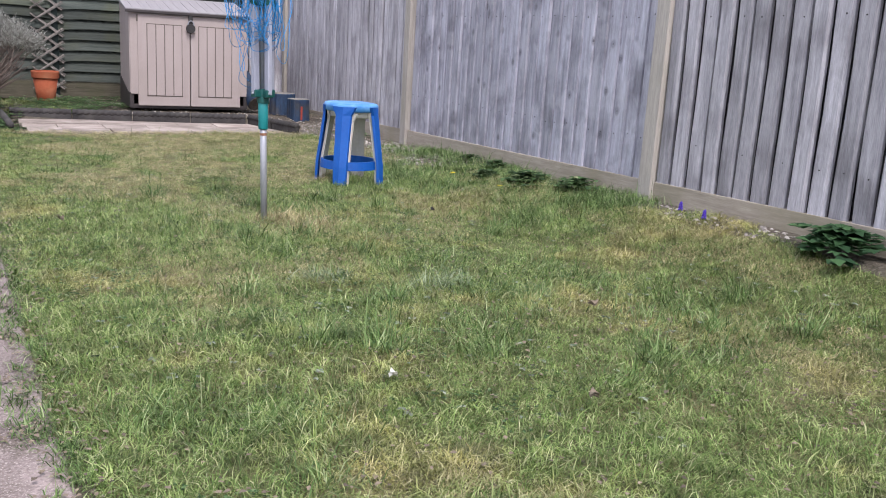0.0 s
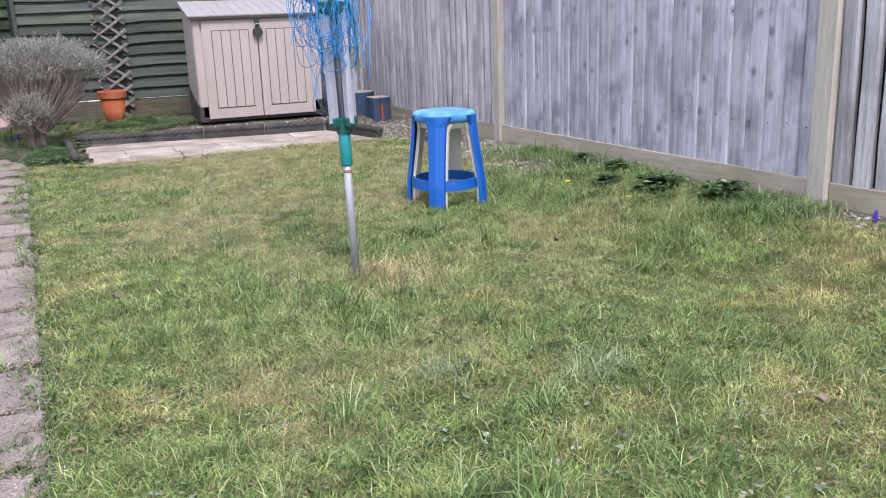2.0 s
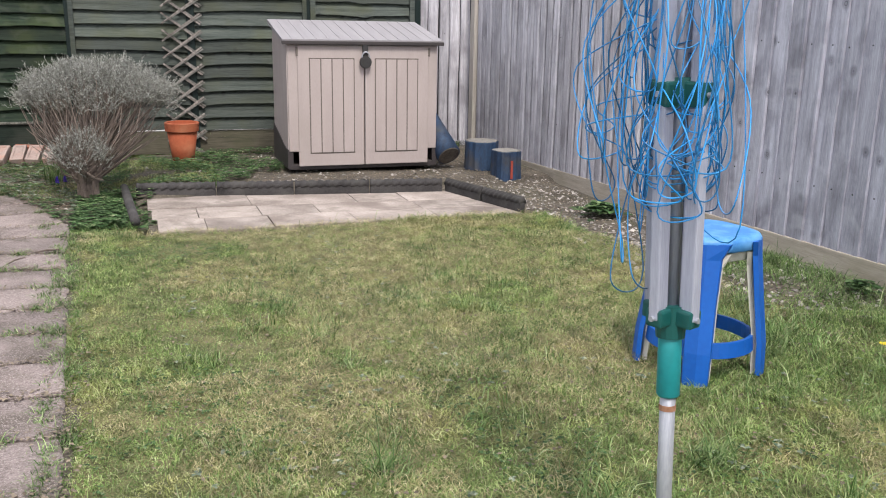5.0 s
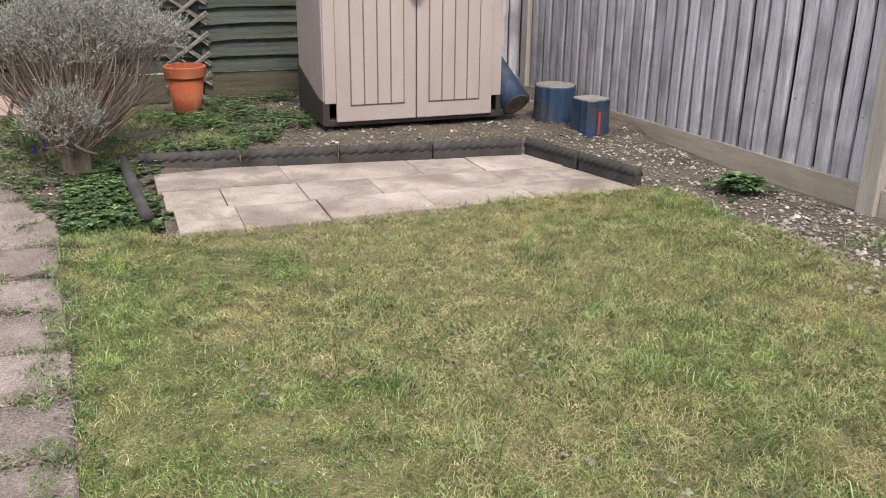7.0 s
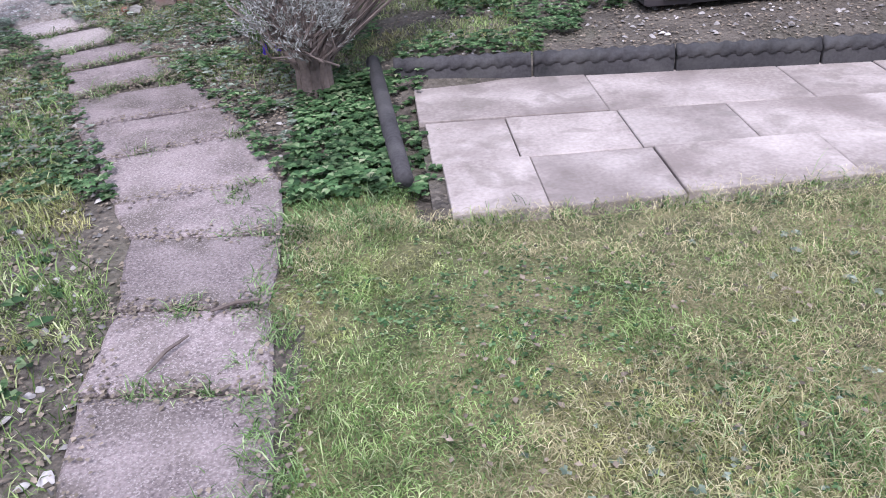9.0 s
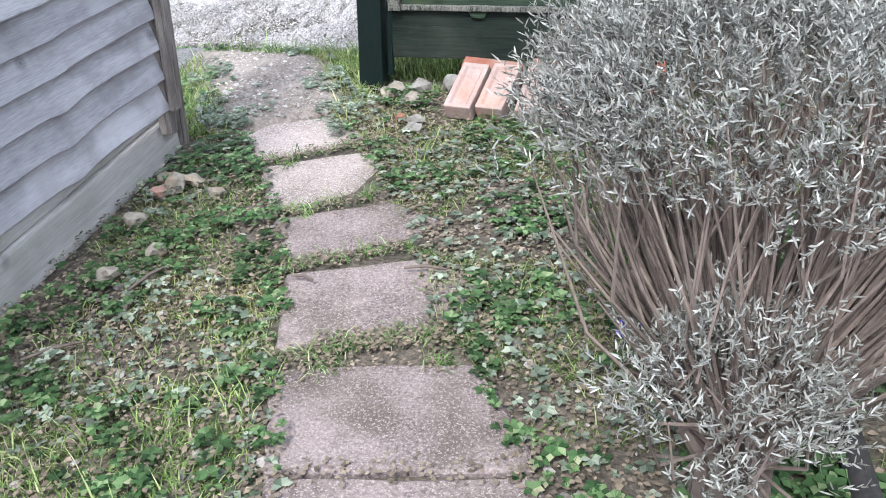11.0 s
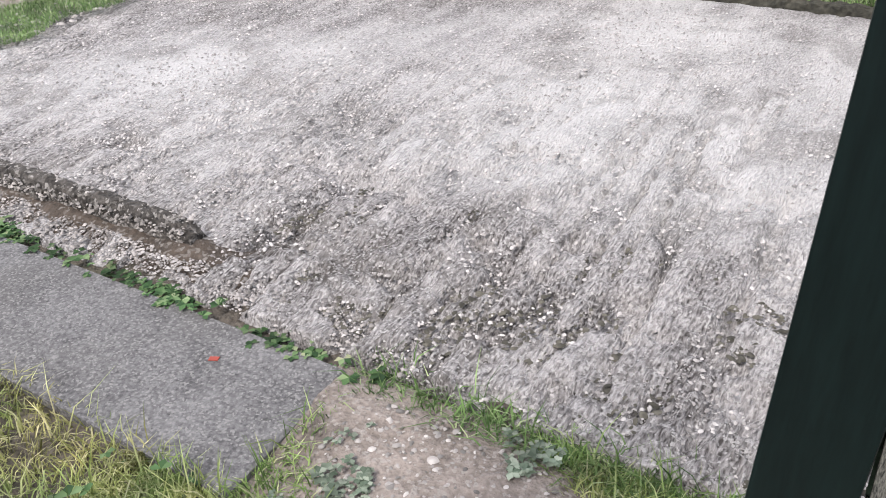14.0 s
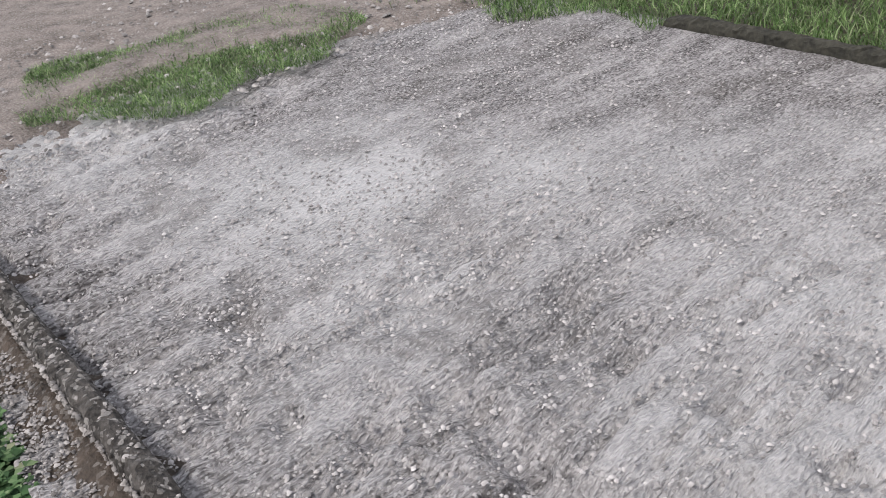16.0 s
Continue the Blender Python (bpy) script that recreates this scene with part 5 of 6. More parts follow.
# left verge, bank and far grass
gx, gy = scatter(60000, -1.75, -0.1, 3.0, 10.2, lambda x, y: (x < path_left(y) - 0.02) & (x > -1.7) & (rng.random(len(x)) < 0.25 + 0.75 * value_noise(x * 2.4, y * 2.4, 51)))
blades("grass", gx, gy, 0.045, 0.004, 0.8, GRASS, "thin weedy grass beside the path")
gx, gy = scatter(26000, -2.6, -1.35, 11.25, CONCRETE_Y + 0.02, lambda x, y: (np.abs((x + 1.85) * 0.85 + (y - 11.8) * 0.53) > 0.16 + 0.1 * value_noise(x * 4, y * 4, 53)) & ((x > -2.33) | (y < 11.8)))
blades("grass", gx, gy, 0.05, 0.0036, 0.8, GRASS, "uneven grass in the gateway")
gx, gy = scatter(1600, -2.33, -1.5, 12.15, 12.28, lambda x, y: x < 9)
blades("grass_tufts", gx, gy, 0.05, 0.004, 0.85, TUFT, "ragged grass along the concrete edge")


gx, gy = scatter(11000, -3.6, -2.3, 11.2, 11.81, lambda x, y: rng.random(len(x)) < 0.3 + 0.7 * value_noise(x * 4, y * 4, 87))
blades("grass", gx, gy, 0.055, 0.0036, 0.8, GRASS, "uneven grass beside the concrete pad")


def bank(x, y):
    d = np.hypot((x + 5.85) / 0.62, (y - 13.6) / 0.85)
    e = np.hypot((x + 6.25) / 0.4, (y - 13.2) / 0.3)
    return (np.minimum(d, e) < 0.9 + 0.35 * (value_noise(x * 3, y * 3, 55) - 0.5)) & (x + y * 0.35 < -0.42 + 0.0)


gx, gy = scatter(90000, -7.2, -5.1, 12.4, 14.7, lambda x, y: bank(x, y) & (rng.random(len(x)) < 0.45 + 0.55 * value_noise(x * 5, y * 5, 57)))
blades("grass", gx, gy, 0.033, 0.0032, 1.0, TUFT, "patch of green grass on the dirt bank", z=np.full(len(gx), 0.05))
gx, gy = scatter(52000, -5.9, 0.0, 14.6, 16.0, lambda x, y: y > np.where(x < -4.4, 15.10 - (-4.4 - x) * 0.3 + 0.1 * np.sin(x * 9), 15.17))
blades("grass", gx, gy, 0.055, 0.0045, 0.8, TUFT, "green grass behind the far kerb", z=np.full(len(gx), 0.01))


# broad-leaved weeds
def leaf_fans(name, x, y, size, material, label, lobes=3, high=0.05, category="weeds", z=None):
    """Low leaves of several lobes, each a folded kite, on their own short stalks."""
    n = len(x)
    rot, tip = rng.uniform(0, 2 * math.pi, n), rng.uniform(-0.1, 0.75, n)
    s = size * rng.uniform(0.55, 1.4, n)
    base_z = (ground_height(x, y) if z is None else z) + high * rng.uniform(0.15, 1.0, n)
    vs = []
    for k in range(lobes):
        a = rot + (k - (lobes - 1) / 2) * (1.15 if lobes > 1 else 0) + rng.normal(0, 0.15, n)
        d = np.stack([np.cos(a) * np.cos(tip * 0.6), np.sin(a) * np.cos(tip * 0.6), np.sin(tip * 0.6) - 0.15], 1)
        c = np.stack([-np.sin(a), np.cos(a), np.zeros(n)], 1)
        b = np.stack([x, y, base_z], 1)
        u = s[:, None]
        drop = np.array([0, 0, 1.0]) * 0.10 * u
        vs.append(np.stack([b, b + d * 0.55 * u + c * 0.36 * u + drop, b + d * 1.0 * u - drop * 0.6, b + d * 0.55 * u - c * 0.36 * u + drop, b + d * 0.5 * u], 1))
    v = np.concatenate(vs, 0).reshape(-1, 3)
    i = np.arange(n * lobes) * 5
    tris = np.concatenate([np.stack([i, i + 4, i + 1], 1), np.stack([i + 4, i + 2, i + 1], 1), np.stack([i, i + 3, i + 4], 1), np.stack([i + 4, i + 3, i + 2], 1)])
    ob = raw_mesh(name, v, [], tris, material)
    return tagged(ob, label, category, kind="stuff")




gx, gy = scatter(8500, -1.85, 0.24, 9.0, 11.8, lambda x, y: off_paving(x, y) & ((y < 11.42) | (x > -1.3)) & (value_noise(x * 5, y * 5, 61) * 0.6 + value_noise(x * 14, y * 14, 67) * 0.4 > 0.49) & (y > 9.1 - 0.9 * (x < -0.5)))
leaf_fans("weeds", gx, gy, 0.0195, WEED, "low dark green lobed ground cover by the path", 5, 0.05)
gx, gy = scatter(82000, -1.85, 0.9, 8.2, 11.85, lambda x, y: off_paving(x, y) & ((y < 11.45) | (gate_dist(x, y) > 0.26)) & ((x < path_left(y)) | (y > 9.9)) & (value_noise(x * 3, y * 3, 66) > 0.30))
blades("grass", gx, gy, 0.042, 0.0026, 1.0, GRASS, "fine grass among the weeds by the path")
x, y = tufts([(-0.35 + rt.uniform(-0.06, 0.06), 10.66 + rt.uniform(-0.06, 0.06), 0.6) for _ in range(3)], 60, 0.1, 0.03)
blades("grass_tufts", x, y, 0.16, 0.005, 0.4, TUFT, "tall green grass tuft beside the bush")
gx, gy = scatter(16000, -1.4, 3.5, 11.92, 12.24, lambda x, y: x < 9)
blades("grass", gx, gy, 0.10, 0.005, 0.5, GRASS, "long grass behind the green fence")
gx, gy = scatter(1500, -0.1, 0.42, 8.85, 9.9, lambda x, y: off_paving(x, y) & (x > path_right(y) + 0.05) & ((x < 0.24) | (rng.random(len(x)) < 0.35)))
leaf_fans("weeds", gx, gy, 0.024, WEED, "lush green ground cover beside the patio", 5, 0.06)
gx, gy = scatter(2600, 0.3, 1.5, 9.95, 11.7, lambda x, y: value_noise(x * 3, y * 3, 62) > 0.45)
leaf_fans("weeds", gx, gy, 0.022, WEED, "green weeds scattered over the back bed", 5, 0.06)
gx, gy = scatter(3600, -2.25, -1.35, 11.3, 12.2, lambda x, y: (value_noise(x * 9, y * 9, 86) * 0.6 + value_noise(x * 22, y * 22, 88) * 0.4 > 0.5) & (np.abs((x + 1.85) * 0.85 + (y - 11.8) * 0.53) < 0.32) & (np.abs((x + 1.85) * 0.85 + (y - 11.8) * 0.53) > 0.13))
leaf_fans("weeds", gx, gy, 0.015, SILVER_WEED, "flat grey-green weeds trodden into the gateway", 4, 0.012, z=np.full(len(gx), 0.022))
gx, gy = scatter(24000, -0.1, 2.8, 1.5, 8.6, lambda x, y: (x > path_right(y) + 0.03) & (value_noise(x * 2.1, y * 2.1, 68) * 0.55 + value_noise(x * 7, y * 7, 69) * 0.45 > 0.46 + 0.10 * x + 0.012 * (y - 2)))
leaf_fans("clover", gx, gy, 0.0105, WEED, "small dark green clover spread through the lawn", 3, 0.028)
gx, gy = scatter(1500, 0.4, 3.0, 1.5, 8.4, lambda x, y: value_noise(x * 2.5, y * 2.5, 63) > 0.62)
leaf_fans("weeds", gx, gy, 0.014, SILVER_WEED, "small pale weed rosettes in the lawn", 4, 0.03)
gx, gy = scatter(5200, -5.5, -2.25, 12.165, 12.25, lambda x, y: rng.random(len(x)) < 0.05 + 0.8 * np.clip(value_noise(x * 6, y * 0, 64) - 0.25, 0, 1))
leaf_fans("weeds", gx, gy, 0.021, WEED, "green weeds growing in the concrete joint", 4, 0.035)
gx, gy = scatter(900, -1.7, -0.6, 4.0, 9.0, lambda x, y: x < path_left(y) - 0.05)
leaf_fans("weeds", gx, gy, 0.03, WEED, "green weeds beside the path", 3, 0.04)
gx, gy = scatter(160, -2.6, -1.8, 11.35, 11.95, lambda x, y: (x < -1.95) & (y < 11.82))
leaf_fans("weeds", gx, gy, 0.024, WEED, "green weeds behind the gate post", 3, 0.07)
# leafy plants along the fence
for px, py, s in ((3.40, 2.98, 0.9), (3.26, 8.46, 0.75), (3.38, 5.9, 0.5), (3.22, 5.25, 0.7), (3.34, 4.85, 0.6), (3.12, 5.62, 0.5), (3.42, 6.35, 0.45)):
    n = int(160 * s)
    a, d = rng.uniform(0, 6.28, n), np.abs(rng.normal(0, 0.10 * s, n))
    fx, fy = px + d * np.cos(a), py + d * np.sin(a)
    tagged(leaf_fans("leafy_plant", fx, fy, 0.075 * s, FERN if py < 3.5 else WEED, "dark green leafy plant at the fence foot" if py < 3.5 else "bright green leafy weed at the fence foot", 3, 0.08 * s, "plant",
                     z=ground_height(fx, fy) + 0.05 * s * (1 - d / (0.3 * s))), kind="")

# scraps in the lawn
def scrap(name, at, size, mat, label, category, seed):
    """A curled flake: a small bent sheet with thickness."""
    r = random.Random(seed)
    bm = bmesh.new()
    for k in range(2):
        top, low = [], []
        for i in range(7):
            a = i * 2 * math.pi / 7
            d = size * r.uniform(0.7, 1.2)
            p = Vector((d * math.cos(a), 0.6 * d * math.sin(a), 0.35 * size * math.cos(2 * a) + k * size * 0.3))
            top.append(p + Vector((0, 0, 0.0015)))
            low.append(p)
        add_rings(bm, [low, top])
    ob = part(name, bm, mat)
    ob.matrix_basis = pose(at[0], at[1], 0.034, r.uniform(-15, 15), r.uniform(-15, 15), r.uniform(0, 360))
    return tagged(ob, label, category)


scrap("plastic_scrap", (1.094, 2.534), 0.020, WHITE, "crumpled white scrap lying in the lawn", "litter", 1)
for k, at in enumerate(((2.076, 2.945), (1.548, 2.227), (0.405, 4.818))):
    scrap("dead_leaf", at, 0.022, LITTER, "curled brown dead leaf on the grass", "leaf", 5 + k)
scrap("bark_chip", (2.294, 4.731), 0.018, BROWN, "dark chip of bark lying in the lawn", "litter", 9)

# flowers
for px, py, pz in ((3.40, 3.98, 0.10), (3.36, 3.76, 0.10), (-0.257, 10.188, 0.03), (-0.207, 10.228, 0.03)):
    fl = thing("grape_hyacinth", (px, py, pz), "small violet spring flower on a green stalk", "flower", "violet flowers")
    part("stalk", tube([(0, 0, -0.05), (0.004, 0, 0.05)], 0.0025, 5), TUFT, fl)
    bm = bmesh.new()
    for k in range(22):
        a = k * 2.4
        bmesh.ops.create_icosphere(bm, subdivisions=1, radius=0.0055, matrix=Matrix.Translation((0.010 * math.cos(a) * (1 - k / 30), 0.010 * math.sin(a) * (1 - k / 30), 0.04 + k * 0.002)))
    part("bells", bm, VIOLET, fl)
for px, py in ((3.0, 5.2), (2.95, 5.75)):
    fl = thing("dandelion", (px, py, 0.02), "small yellow dandelion in the grass", "flower", "yellow flowers")
    part("stalk", tube([(0, 0, -0.03), (0.004, 0, 0.05)], 0.0025, 5), TUFT, fl)
    bm = bmesh.new()
    for k in range(18):
        a = k * 2 * math.pi / 18
        p = [bm.verts.new((0.002 * math.cos(a), 0.002 * math.sin(a), 0.05)), bm.verts.new((0.016 * math.cos(a - 0.15), 0.016 * math.sin(a - 0.15), 0.056)),
             bm.verts.new((0.018 * math.cos(a), 0.018 * math.sin(a), 0.053)), bm.verts.new((0.016 * math.cos(a + 0.15), 0.016 * math.sin(a + 0.15), 0.056))]
        bm.faces.new(p)
    part("petals", bm, YELLOW, fl)


# pebbles, litter
def pebbles(name, x, y, rad, material, label, category, flat=0.6, z=None):
    """Small rough octahedral stones as one mesh."""
    n = len(x)
    a = rng.uniform(0, 6.28, n)
    s = rad * np.clip(rng.lognormal(0, 0.45, n), 0.3, 2.0)
    e = rng.uniform(0.6, 1.0, n)
    bz = (ground_height(x, y) + 0.004 if z is None else z)
    c = np.stack([x, y, bz], 1)
    ux, uy = np.stack([np.cos(a), np.sin(a), rng.normal(0, 0.2, n)], 1), np.stack([-np.sin(a), np.cos(a), rng.normal(0, 0.2, n)], 1)
    uz = np.array([0, 0, 1.0])
    k = s[:, None]
    j = lambda: rng.uniform(0.75, 1.25, (n, 1))
    ring = [c + ux * k * j(), c + (ux + uy * e[:, None]) * 0.72 * k * j(), c + uy * k * e[:, None] * j(), c + (uy * e[:, None] - ux) * 0.72 * k * j(),
            c - ux * k * j(), c - (ux + uy * e[:, None]) * 0.72 * k * j(), c - uy * k * e[:, None] * j(), c + (ux - uy * e[:, None]) * 0.72 * k * j()]
    top = [0.45 * p + 0.55 * c + uz * k * flat * j() for p in ring[::2]]
    v = np.stack(ring + top, 1).reshape(-1, 3)
    i = np.arange(n) * 12
    tris, quads = [], []
    for q in range(4):
        r0, r1, r2, t0, t1 = i + 2 * q, i + 2 * q + 1, i + (2 * q + 2) % 8, i + 8 + q, i + 8 + (q + 1) % 4
        tris += [np.stack([r0, r1, t0], 1), np.stack([r1, r2, t1], 1), np.stack([r1, t1, t0], 1)]
    quads = np.stack([i + 8, i + 9, i + 10, i + 11], 1)
    return tagged(raw_mesh(name, v, quads, np.concatenate(tris), material), label, category, kind="stuff")


yard_z = lambda x, y: 0.014 + 0.02 * (value_noise(x * 0.8, y * 0.8, 23) - 0.5) + 0.007 * (value_noise(x * 6, y * 6, 24) - 0.5)
gx, gy = scatter(60000, -5.6, -1.2, 12.26, 15.0, lambda x, y: rng.random(len(x)) < np.clip(0.38 + value_noise(x * 1.1, y * 1.1, 71) * 0.7 - 0.17 * (y - 12.3), 0.2, 1))
pebbles("gravel", gx, gy, 0.0036, CHIP, "loose pale gravel on the concrete", "gravel", 0.6, yard_z(gx, gy) + 0.005)
gx, gy = scatter(4200, -5.4, -2.2, 12.235, 12.36, lambda x, y: y < 12.35 + 0.02 * (x + 5))
pebbles("gravel", gx, gy, 0.0034, PEBBLE, "stones lodged between the kerb and the pad", "gravel", 0.5, np.full(len(gx), 0.020))
gx, gy = scatter(900, -5.6, -3.1, 0, 1, lambda x, y: y < 2)
kerb_u = rng.uniform(-0.034, 0.034, len(gx))
pebbles("aggregate", gx, 12.32 + 0.0203 * (gx + 8.5) + kerb_u, 0.0042, PEBBLE, "pale stones showing in the worn kerb", "gravel", 0.5, 0.086 - 0.045 * np.clip(np.abs(kerb_u) - 0.018, 0, 1) / 0.016)
gx, gy = scatter(700, -5.6, -3.1, 0, 1, lambda x, y: y < 2)
pebbles("aggregate", gx, 12.32 + 0.0203 * (gx + 8.5) - 0.036, 0.0045, PEBBLE, "pale stones showing in the kerb face", "gravel", 0.7, 0.025 + 0.05 * gy)
gx, gy = scatter(4200, -2.95, -0.9, 12.3, 12.95, lambda x, y: value_noise(x * 5, y * 4, 81) * 0.55 + value_noise(x * 13, y * 11, 82) * 0.45 > 0.56 + 0.12 * (y - 12.4))
pebbles("moss", gx, gy, 0.0058, MOSS, "dark moss lumps in the pits of the concrete", "moss", 0.35, yard_z(gx, gy) + 0.003)
gx, gy = scatter(110, -2.2, -1.4, 11.45, 12.1, lambda x, y: gate_dist(x, y) < 0.2)
pebbles("gravel", gx, gy, 0.011, PEBBLE, "larger flints bedded in the gateway path", "gravel", 0.45, np.full(len(gx), 0.016))
gx, gy = scatter(1800, -2.25, -1.35, 11.35, 12.15, lambda x, y: (gate_dist(x, y) < 0.24) & (-0.468 * (x + 1.74) + 0.884 * (y - 11.35) > 0.02))
pebbles("gravel", gx, gy, 0.0045, PEBBLE, "pale stones bedded in the gateway path", "gravel", 0.5, 0.016 + 0.008 * value_noise(gx * 14, gy * 14, 91))
gx, gy = scatter(1700, 2.75, 3.5, 7.0, 9.9, lambda x, y: x > 2.95 - 0.1 * (y - 8))
pebbles("gravel", gx, gy, 0.0075, PEBBLE, "pale gravel in the bed along the fence", "gravel", 0.5)
gx, gy = scatter(2600, 2.75, 3.52, 3.2, 8.0, lambda x, y: (value_noise(x * 2, y * 2, 75) > 0.42) & (x > 3.42 - 0.55 * np.clip((y - 5.9) / 0.8, 0, 1) - 0.12))
pebbles("gravel", gx, gy, 0.009, PEBBLE, "pale gravel in the bed along the fence", "gravel", 0.5)
gx, gy = scatter(1000, 0.35, 3.3, 9.9, 11.7, lambda x, y: value_noise(x * 2, y * 2, 76) > 0.3)
pebbles("gravel", gx, gy, 0.0085, PEBBLE, "pale stones scattered over the back bed", "gravel", 0.5)
gx, gy = scatter(1500, -1.8, -0.1, 7.0, 11.6, lambda x, y: off_paving(x, y))
pebbles("gravel", gx, gy, 0.009, PEBBLE, "small stones among the weeds", "gravel", 0.5)
gx, gy = scatter(1500, -7.5, -5.3, 12.5, 15.3, lambda x, y: x < -5.2)
pebbles("gravel", gx, gy, 0.009, PEBBLE, "small stones on the dirt bank", "gravel", 0.5, np.full(len(gx), 0.055))
gx, gy = scatter(42000, -1.85, 3.5, 5.0, 11.8, lambda x, y: off_paving(x, y) & ~((x > 0.3) & (x < 2.7) & (y < 9.8)) & ((x < -0.4) | (y > 8.9) | (x > 2.9)))
leaf_fans("leaf_litter", gx, gy, 0.018, LITTER, "brown dead leaves and bark bits on the soil", 1, 0.012, "leaf litter")
gx, gy = scatter(16000, -1.9, 0.1, 9.3, 11.8, lambda x, y: off_paving(x, y) & (gate_dist(x, y) > 0.1 * (y > 11.4)))
leaf_fans("leaf_litter", gx, gy, 0.014, LITTER, "dry brown leaves and chips lying among the weeds", 1, 0.04, "leaf litter")
gx, gy = scatter(2600, -1.9, 0.1, 9.3, 11.8, lambda x, y: off_paving(x, y) & (value_noise(x * 4, y * 4, 84) > 0.4))
leaf_fans("weeds", gx, gy, 0.019, SILVER_WEED, "grey-green weeds among the darker ground cover", 4, 0.045)
gx, gy = scatter(4500, 0.3, 3.0, 1.6, 8.5, lambda x, y: x > path_right(y))
leaf_fans("leaf_litter", gx, gy, 0.016, LITTER, "brown dead leaf bits in the lawn", 1, 0.03, "leaf litter")
jx, jy = [], []
for a, b in JOINTS:
    u = rng.random(170)
    jx.append(a[0] + (b[0] - a[0]) * u + rng.normal(0, 0.03, 170))
    jy.append(a[1] + (b[1] - a[1]) * u + rng.normal(0, 0.024, 170))
jx.append(rng.uniform(-1.0, -0.56, 500))
jy.append(10.17 + 0.25 * (jx[-1] + 0.78) + rng.normal(0, 0.03, 500))
jx, jy = np.concatenate(jx), np.concatenate(jy)
for a, b in (((-1.57, 11.06), (-1.22, 11.28)), ((-1.375, 10.71), (-1.05, 10.885)), ((-1.205, 10.43), (-0.88, 10.60)), ((-1.08, 10.03), (-0.60, 10.25))):
    u = rng.random(260)
    jx, jy = np.concatenate([jx, a[0] + (b[0] - a[0]) * u + rng.normal(0, 0.022, 260)]), np.concatenate([jy, a[1] + (b[1] - a[1]) * u + rng.normal(0, 0.022, 260)])
leaf_fans("leaf_litter", jx, jy, 0.013, LITTER, "brown bits gathered in the path joints", 1, 0.012, "leaf litter", z=np.full(len(jx), 0.006))
gx, gy = scatter(9000, -0.62, 0.4, 1.0, 8.7, lambda x, y: (np.abs(x - path_right(y)) < 0.07) | (np.abs(x - path_left(y)) < 0.06))
leaf_fans("leaf_litter", gx, gy, 0.014, LITTER, "brown bits along the path edges", 1, 0.012, "leaf litter", z=np.full(len(gx), 0.008))
for px, py, a, ln in ((-0.17, 8.27, 15, 0.12), (-0.30, 8.10, 60, 0.14), (-1.55, 10.3, 70, 0.16), (-0.80, 10.46, 5, 0.12), (-1.62, 9.95, 40, 0.15), (-1.12, 10.36, -10, 0.06)):
    tw = part("stick", tube([(-ln / 2, 0, 0), (0, 0.008, 0.003), (ln / 2, 0, 0)], [0.004, 0.005, 0.003], 6), TWIG)
    tw.matrix_basis = pose(px, py, 0.024, 0, 0, a)
    tagged(tw, "short dry stick lying beside the path", "stick", "fallen sticks")

gx, gy = scatter(2600, -1.25, -0.6, 10.4, 11.3, lambda x, y: off_paving(x, y) & (np.abs(x - np.interp(y, CENTRE_Y, CENTRE_X) - 0.30) < 0.07))
leaf_fans("leaf_litter", gx, gy, 0.016, LITTER, "brown bark bits strewn beside the slabs", 1, 0.03, "leaf litter")


red_leaf = part("petal", flat_slab([(-0.012, -0.006), (0.012, -0.008), (0.014, 0.006), (-0.010, 0.008)], 0.002, 0.001, 0.003), RED_PAINT)
red_leaf.matrix_basis = pose(-2.66, 12.08, 0.0125, 0, 0, 30)
tagged(red_leaf, "small fallen red petal on the concrete pad", "petal")


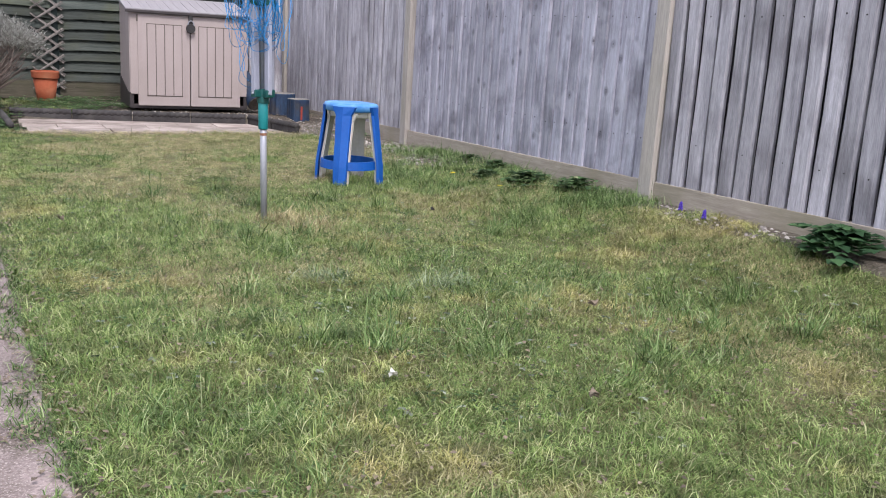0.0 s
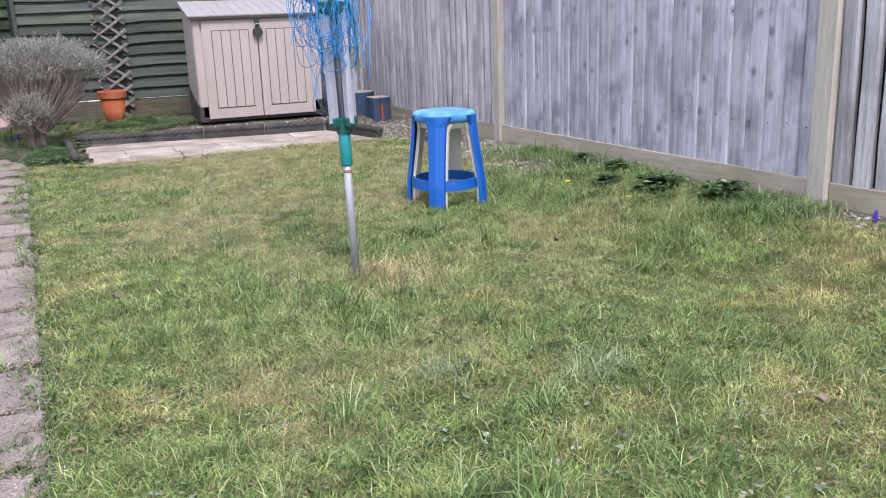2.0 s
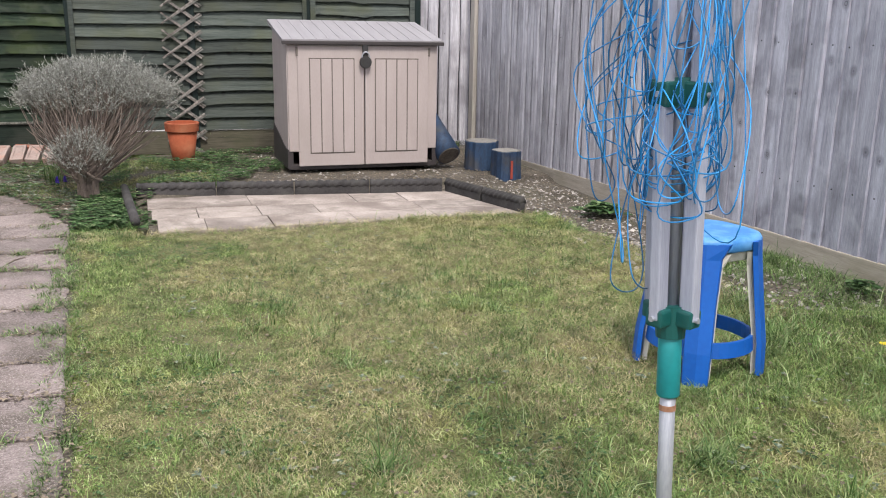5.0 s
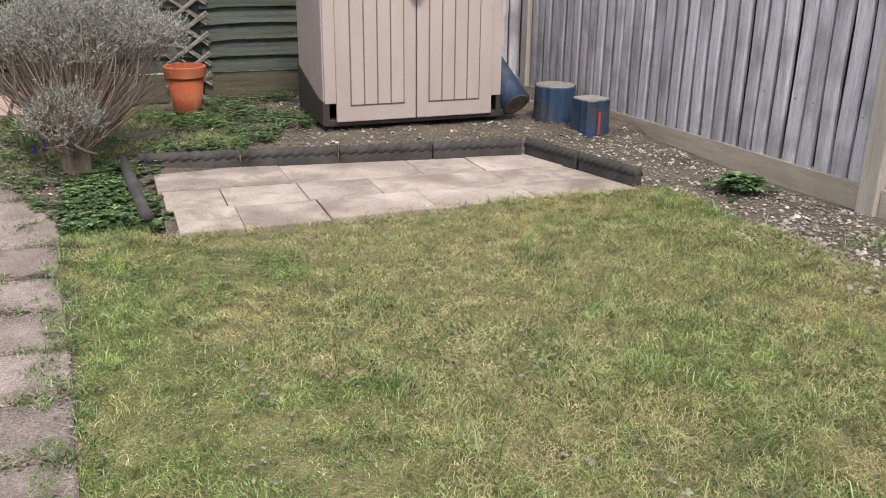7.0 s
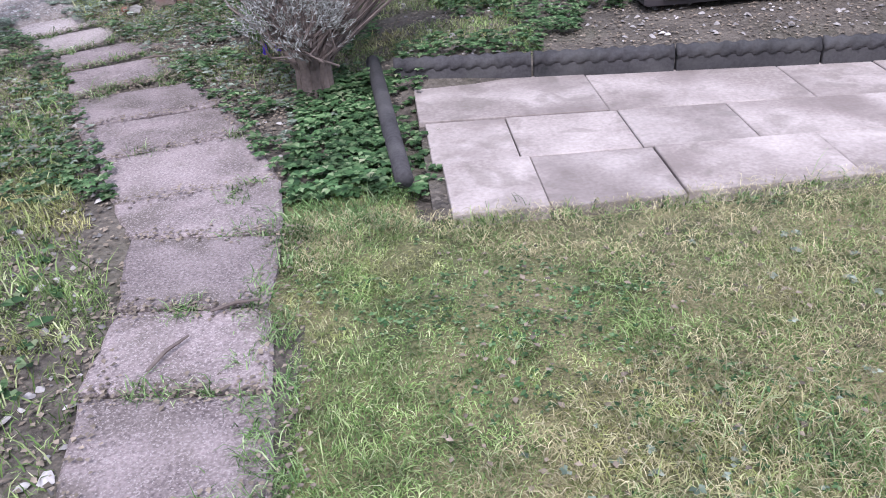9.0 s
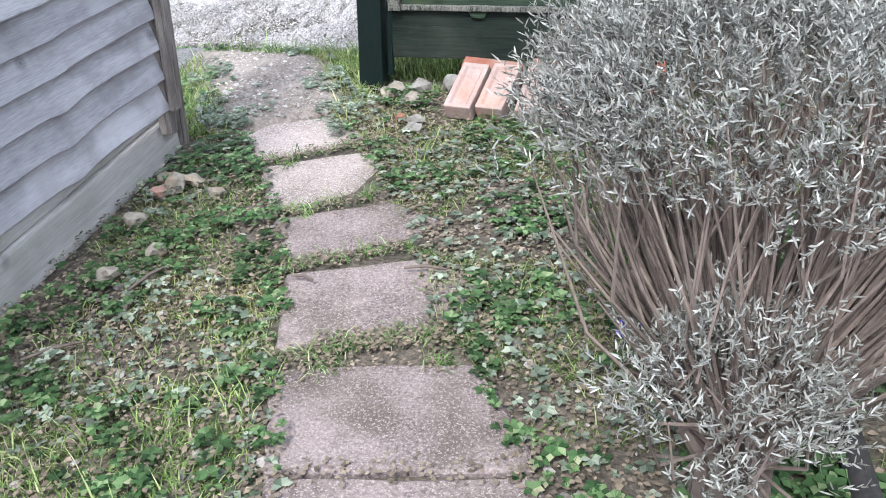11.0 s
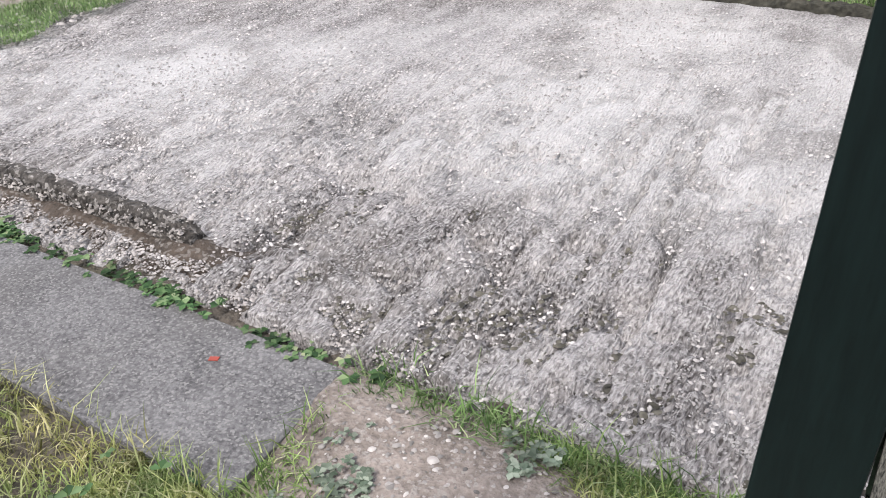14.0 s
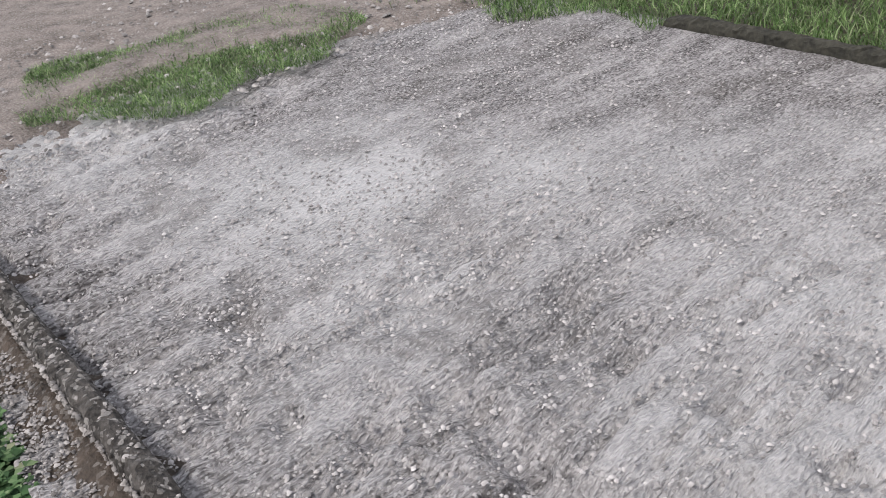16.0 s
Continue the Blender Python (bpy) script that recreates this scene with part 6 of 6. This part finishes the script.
# ---- lavender bush ----
def bush():
    root = thing("lavender_bush", (-0.03, 9.76, 0.0), "silvery grey lavender bush with bare woody stems", "bush")
    r = random.Random(44)
    trunk, twigs = bmesh.new(), bmesh.new()
    lx, ld = [], []
    for k in range(9):
        a = k * 0.7
        top = Vector((0.10 * math.cos(a), 0.10 * math.sin(a) + 0.03, r.uniform(0.2, 0.32)))
        add_tube(trunk, [(0.05 * math.cos(a), 0.05 * math.sin(a), -0.03), top * 0.5 + Vector((0, 0, 0.03)), top], [0.028, 0.022, 0.012], 7)
    lobes = [(Vector((0.09, 0.36, 0.665)), Vector((0.59, 0.43, 0.265)), 680), (Vector((-0.03, -0.06, 0.28)), Vector((0.19, 0.15, 0.24)), 58)]
    for c, ext, count in lobes:
        for k in range(count):
            d = Vector((r.gauss(0, 1), r.gauss(0, 1), r.gauss(0.25, 1))).normalized()
            if d.z < -0.18:
                d.z *= -0.8
            lump = 0.86 + 0.22 * noise.noise(d * 2.3 + Vector((k % 2, 3, 7)))
            tipp = c + Vector((d.x * ext.x, d.y * ext.y, d.z * ext.z)) * lump * r.uniform(0.82, 1.04)
            start = Vector((tipp.x * 0.12, tipp.y * 0.12, r.uniform(0.12, 0.26)))
            mid = start.lerp(tipp, 0.55) + Vector((r.gauss(0, 0.06), r.gauss(0, 0.06), -0.04 + 0.06 * d.z))
            if k % 2 == 0 or count < 200:
                add_tube(twigs, [start, mid, tipp], [0.005, 0.0035, 0.0016], 4)
            for j in range(8):
                tw = tipp + Vector((r.gauss(0, 0.028), r.gauss(0, 0.028), r.gauss(0, 0.024)))
                dirn = (d * 0.7 + Vector((r.gauss(0, 0.35), r.gauss(0, 0.35), 0.55 + r.gauss(0, 0.3)))).normalized()
                ln = r.uniform(0.045, 0.085)
                for s in range(12):
                    lx.append(tw + dirn * (ln * s / 12))
                    ld.append((dirn + Vector((r.gauss(0, 0.75), r.gauss(0, 0.75), r.gauss(0.1, 0.6)))).normalized() * r.uniform(0.011, 0.022))
    # dead lower stems that hang at the rim
    for k in range(80):
        a = r.uniform(0, 6.28)
        q = Vector((0.07 + 0.50 * math.cos(a) * r.uniform(0.6, 1), 0.34 + 0.40 * math.sin(a) * r.uniform(0.6, 1), r.uniform(0.36, 0.6)))
        add_tube(twigs, [(q.x * 0.15, q.y * 0.15, 0.15), (q.x * 0.6, q.y * 0.6, q.z * 0.72), q], [0.006, 0.004, 0.002], 4)
    part("trunk", trunk, TWIG, root, "gnarled brown woody trunk")
    tagged(part("twig_mass", twigs, TWIG, root, "thin bare brown stems"), kind="stuff")
    lx, ld = np.array(lx), np.array(ld)
    n = len(lx)
    rv = rng.normal(0, 1, (n, 3))
    side_v = np.cross(ld, rv)
    side_v /= np.linalg.norm(side_v, axis=1)[:, None] + 1e-9
    w = 0.0017
    v = np.stack([lx - side_v * w * 0.6, lx + side_v * w * 0.6, lx + ld * 0.6 + side_v * w, lx + ld, lx + ld * 0.6 - side_v * w], 1).reshape(-1, 3)
    i = np.arange(n) * 5
    raw_mesh("leaves", v, np.stack([i, i + 1, i + 2, i + 4], 1), np.stack([i + 4, i + 2, i + 3], 1), LAVENDER, root)
    return root


bush()
